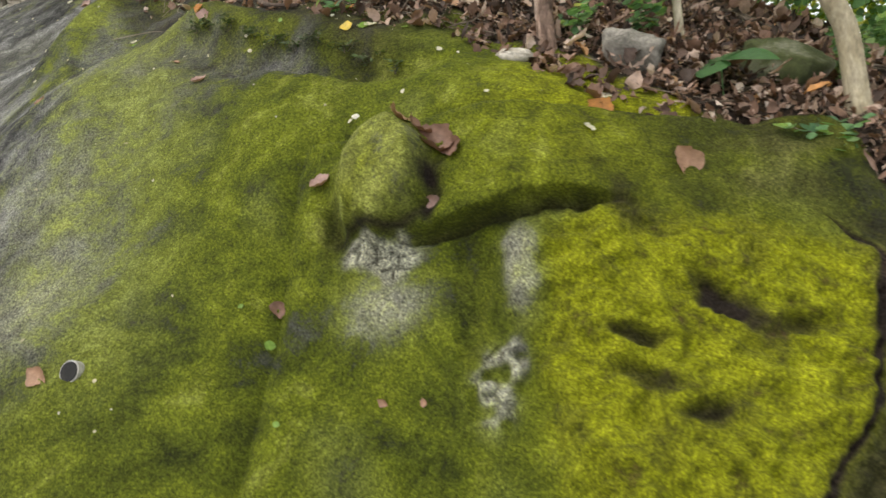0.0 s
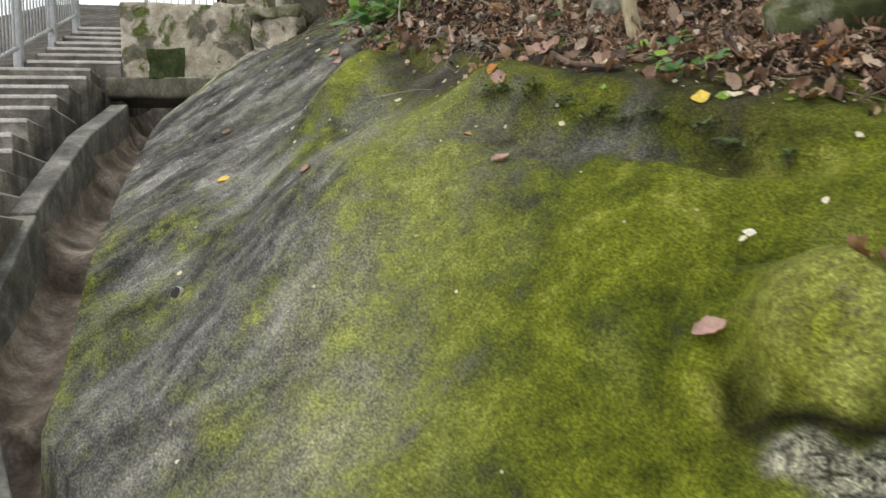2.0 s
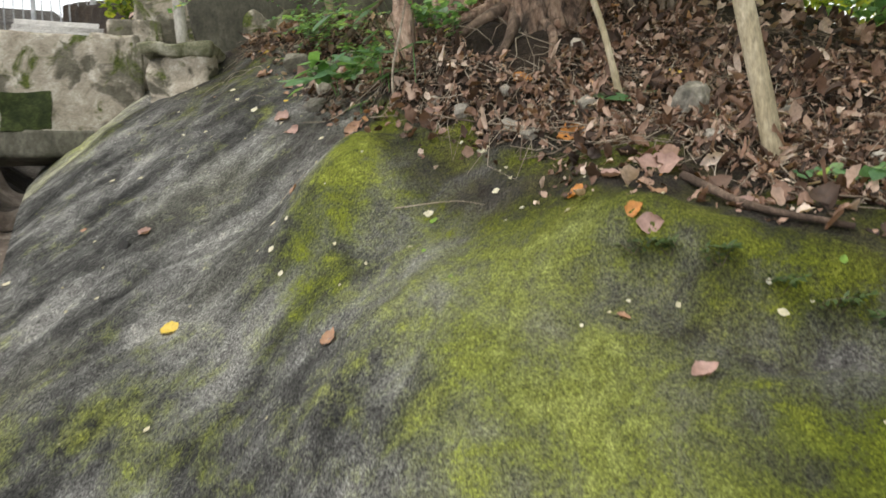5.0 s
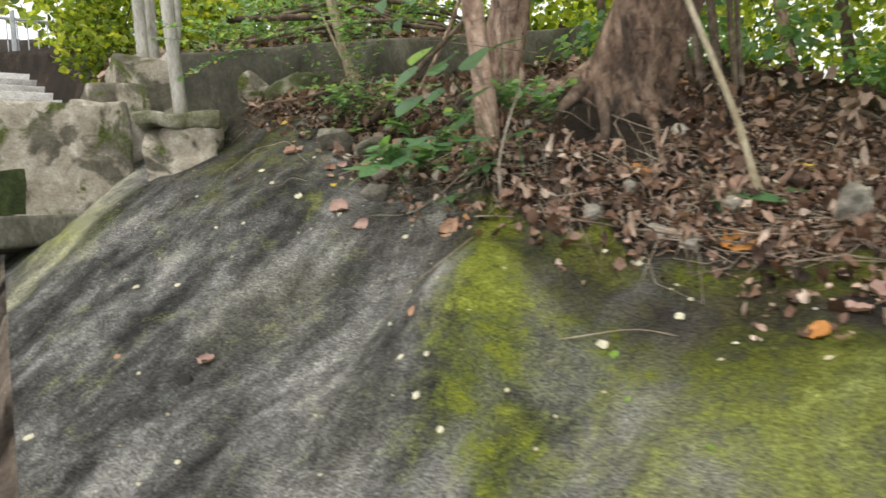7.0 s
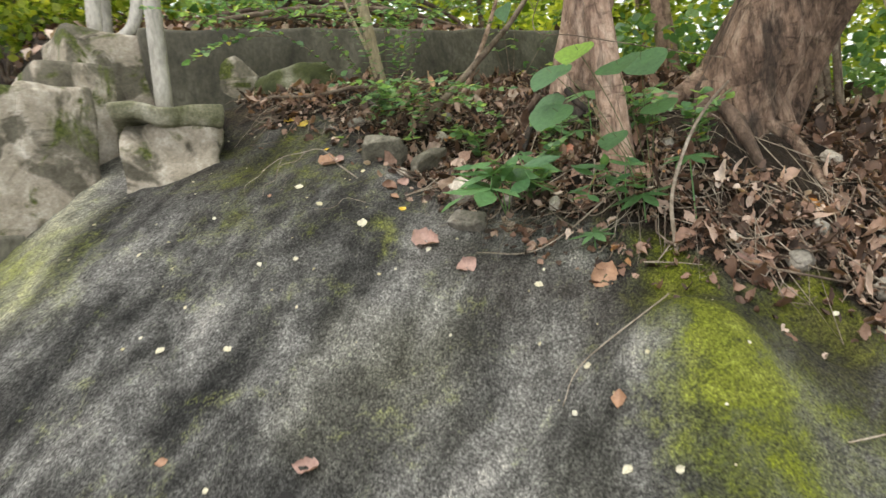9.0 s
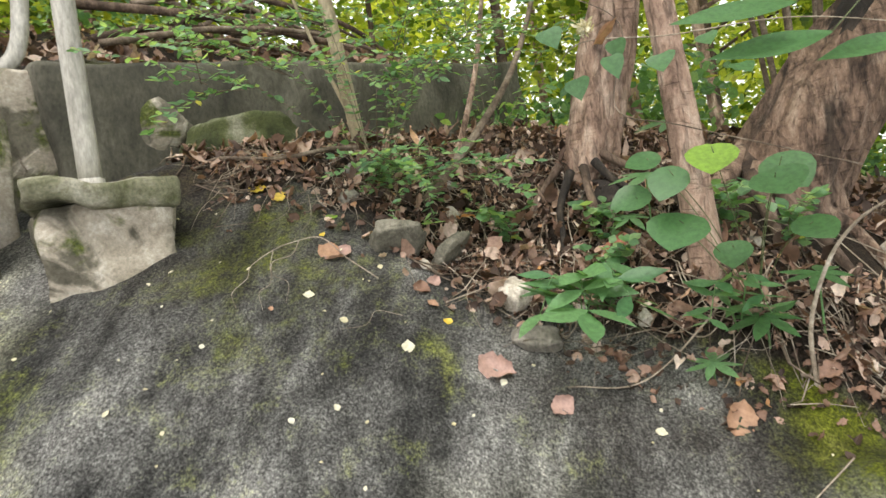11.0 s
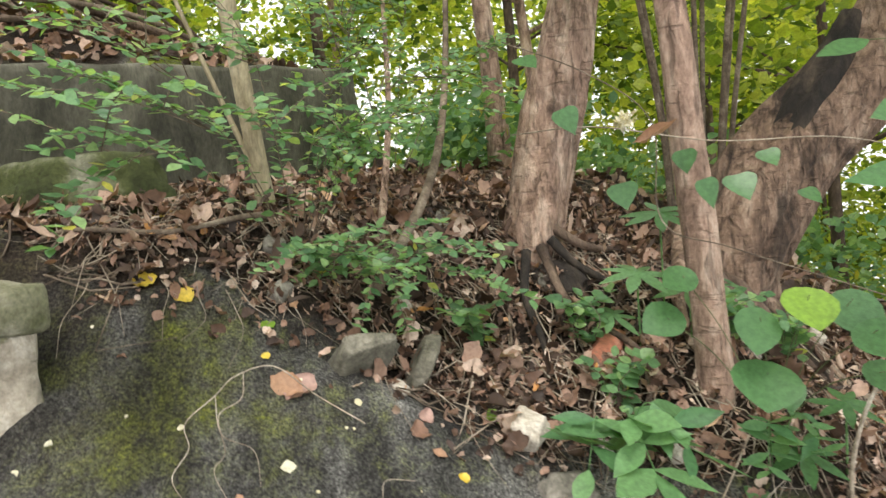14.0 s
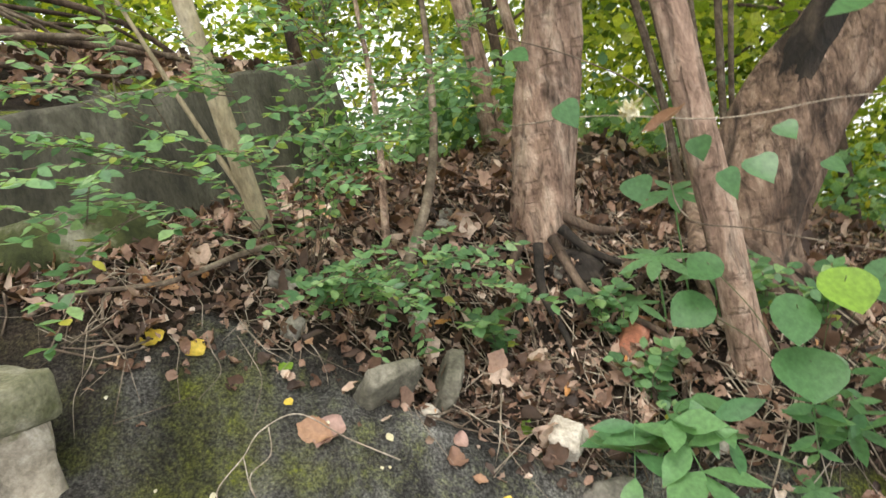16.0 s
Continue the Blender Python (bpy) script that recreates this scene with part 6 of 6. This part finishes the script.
# fallen branches on the terrace above the wall
def fallen_branch(ctrl, r0, r1, label, seed):
    pts = [(x, y, ground_at(x, y) + dz) for x, y, dz in ctrl]
    return tagged(tube_part("fallen_branch", pts, r0, r1, MAT_BARK_DARK if seed % 2 else MAT_TWIG, None, "", 8, 8, 0.15, seed), label, "branch", "fallen branches")


fallen_branch([(3.4, 8.9, 0.35), (4.2, 8.2, 0.3), (5.0, 7.5, 0.12), (5.7, 6.95, 0.03)], 0.035, 0.02, "long dark fallen branch above the wall", 1)
fallen_branch([(3.8, 9.0, 0.6), (4.5, 8.3, 0.5), (5.3, 7.6, 0.3), (5.9, 7.1, 0.05)], 0.03, 0.018, "long dark fallen branch above the wall", 3)
fallen_branch([(3.3, 8.5, 0.1), (4.0, 8.1, 0.25), (4.7, 7.6, 0.2), (5.2, 7.1, 0.02)], 0.025, 0.015, "bare grey fallen branch above the wall", 2)
fallen_branch([(4.2, 8.7, 0.1), (4.4, 8.2, 0.5), (4.9, 7.8, 0.65)], 0.022, 0.012, "crooked fallen branch above the wall", 5)

rt = random.Random(17)
for k in range(9):
    x, y = rt.uniform(3.2, 4.6), rt.uniform(8.0, 8.9)
    dx, dy = rt.uniform(0.9, 1.7), rt.uniform(-1.2, -0.5)
    lift = rt.uniform(0.05, 0.45)
    fallen_branch([(x, y, lift), (x + dx * 0.35, y + dy * 0.3, lift + rt.uniform(-0.05, 0.15)), (x + dx * 0.7, y + dy * 0.75, lift * 0.7), (x + dx, y + dy, 0.02)], rt.uniform(0.014, 0.03), 0.008, "bare grey fallen branch above the wall" if k % 2 == 0 else "long dark fallen branch above the wall", 20 + k)

# buttress roots of the leaning trunk and fibrous roots hanging from the bank
for k, (x, y) in enumerate(((2.7, 5.2), (2.62, 4.98), (2.66, 4.78), (2.85, 4.62))):
    root("tree_root", [(3.08, 4.97, 0.2), ((3.08 + x) / 2, (4.97 + y) / 2, 0.1), (x, y, 0.02), (x - 0.22, y + 0.06 * (1 - k), -0.01)], 0.06, 0.012, "flaring brown root of the leaning tree", MAT_BARK_DARK if k in (1, 2) else MAT_BARK_OLD)
rr = random.Random(71)
for k in range(14):
    y = 5.9 + k * 0.1 + rr.uniform(-0.04, 0.04)
    x = float(crest_x(y)) + 0.04
    ln = rr.uniform(0.08, 0.26)
    bend = [rr.uniform(-0.04, 0.04) for _ in range(4)]
    root("hanging_rootlet", [(x, y, 0.02), (x - ln * 0.3, y + bend[0], 0.025), (x - ln * 0.6, y + bend[0] + bend[1], 0.015), (x - ln, y + bend[1] + bend[2] * 1.5, 0.008)], 0.0016, 0.0007, "thin pale rootlet hanging over the concrete edge")
for k in range(10):
    y = 4.2 + k * 0.12
    root("trailing_root", [(2.15 + 0.05 * (k % 3), y, 0.03), (2.1, y + 0.15, 0.045), (2.2, y + 0.32, 0.03), (2.1 + 0.04 * (k % 4), y + 0.45, 0.02)], 0.003, 0.0012, "thin pale root trailing along the crest", MAT_TWIG if k % 2 else MAT_ROOT)

# dark roots round the hollow base of the stout trunk
for k in range(5):
    a = 2.2 + k * 0.6
    ln = 0.26 + 0.12 * (k % 3)
    x, y = 2.98 + 0.1 * math.cos(a), 5.70 + 0.1 * math.sin(a)
    root("tree_root", [(x, y, 0.12), (x + ln * 0.4 * math.cos(a), y + ln * 0.4 * math.sin(a), 0.07), (x + ln * math.cos(a + 0.2), y + ln * math.sin(a + 0.2), 0.03), (x + ln * 1.5 * math.cos(a - 0.2), y + ln * 1.5 * math.sin(a - 0.2), 0.0)], 0.022, 0.005, "dark knotted root of the stout tree", MAT_CHAR if k % 2 else MAT_BARK_DARK)

# a dry curled leaf and a tuft of white seed down caught on the vine
curled = blade_mesh("dry_curled_leaf", [blades(np.random.default_rng(9), np.array([[2.2, 5.55, 4.53]]), np.array([0.11]), np.array([[-0.7, 0.2, 0.6]]), 0.1, LANCE, 0.9, 0.9, np.array([[0.1, -0.9, -0.2]]), 0.03)], MAT_LEAF_TAN)
tagged(curled, "dry curled reddish-tan leaf caught on the vine", "leaf")
tuft = blade_mesh("seed_tuft", [blades(np.random.default_rng(10), np.array([[2.2, 5.58, 4.60]]) + np.random.default_rng(11).normal(0, 0.012, (60, 3)), np.full(60, 0.03), np.tile([-0.6, 0.1, 0.6], (60, 1)), 2.5, LONG, 0.4, 0.2)], MAT_LEAF_CREAM)
tagged(tuft, "small tuft of white seed down on a twig", "seed tuft")
root("curled_stem", [(2.05, 6.8, 0.05), (1.98, 6.78, 0.03), (1.95, 6.7, 0.02), (1.88, 6.68, 0.012)], 0.0014, 0.0007, "thin curled dry stem lying on the slope")
root("curled_stem", [(2.0, 6.3, 0.01), (1.96, 6.38, 0.02), (1.9, 6.4, 0.015), (1.86, 6.48, 0.01)], 0.0014, 0.0007, "thin curled dry stem lying on the slope")
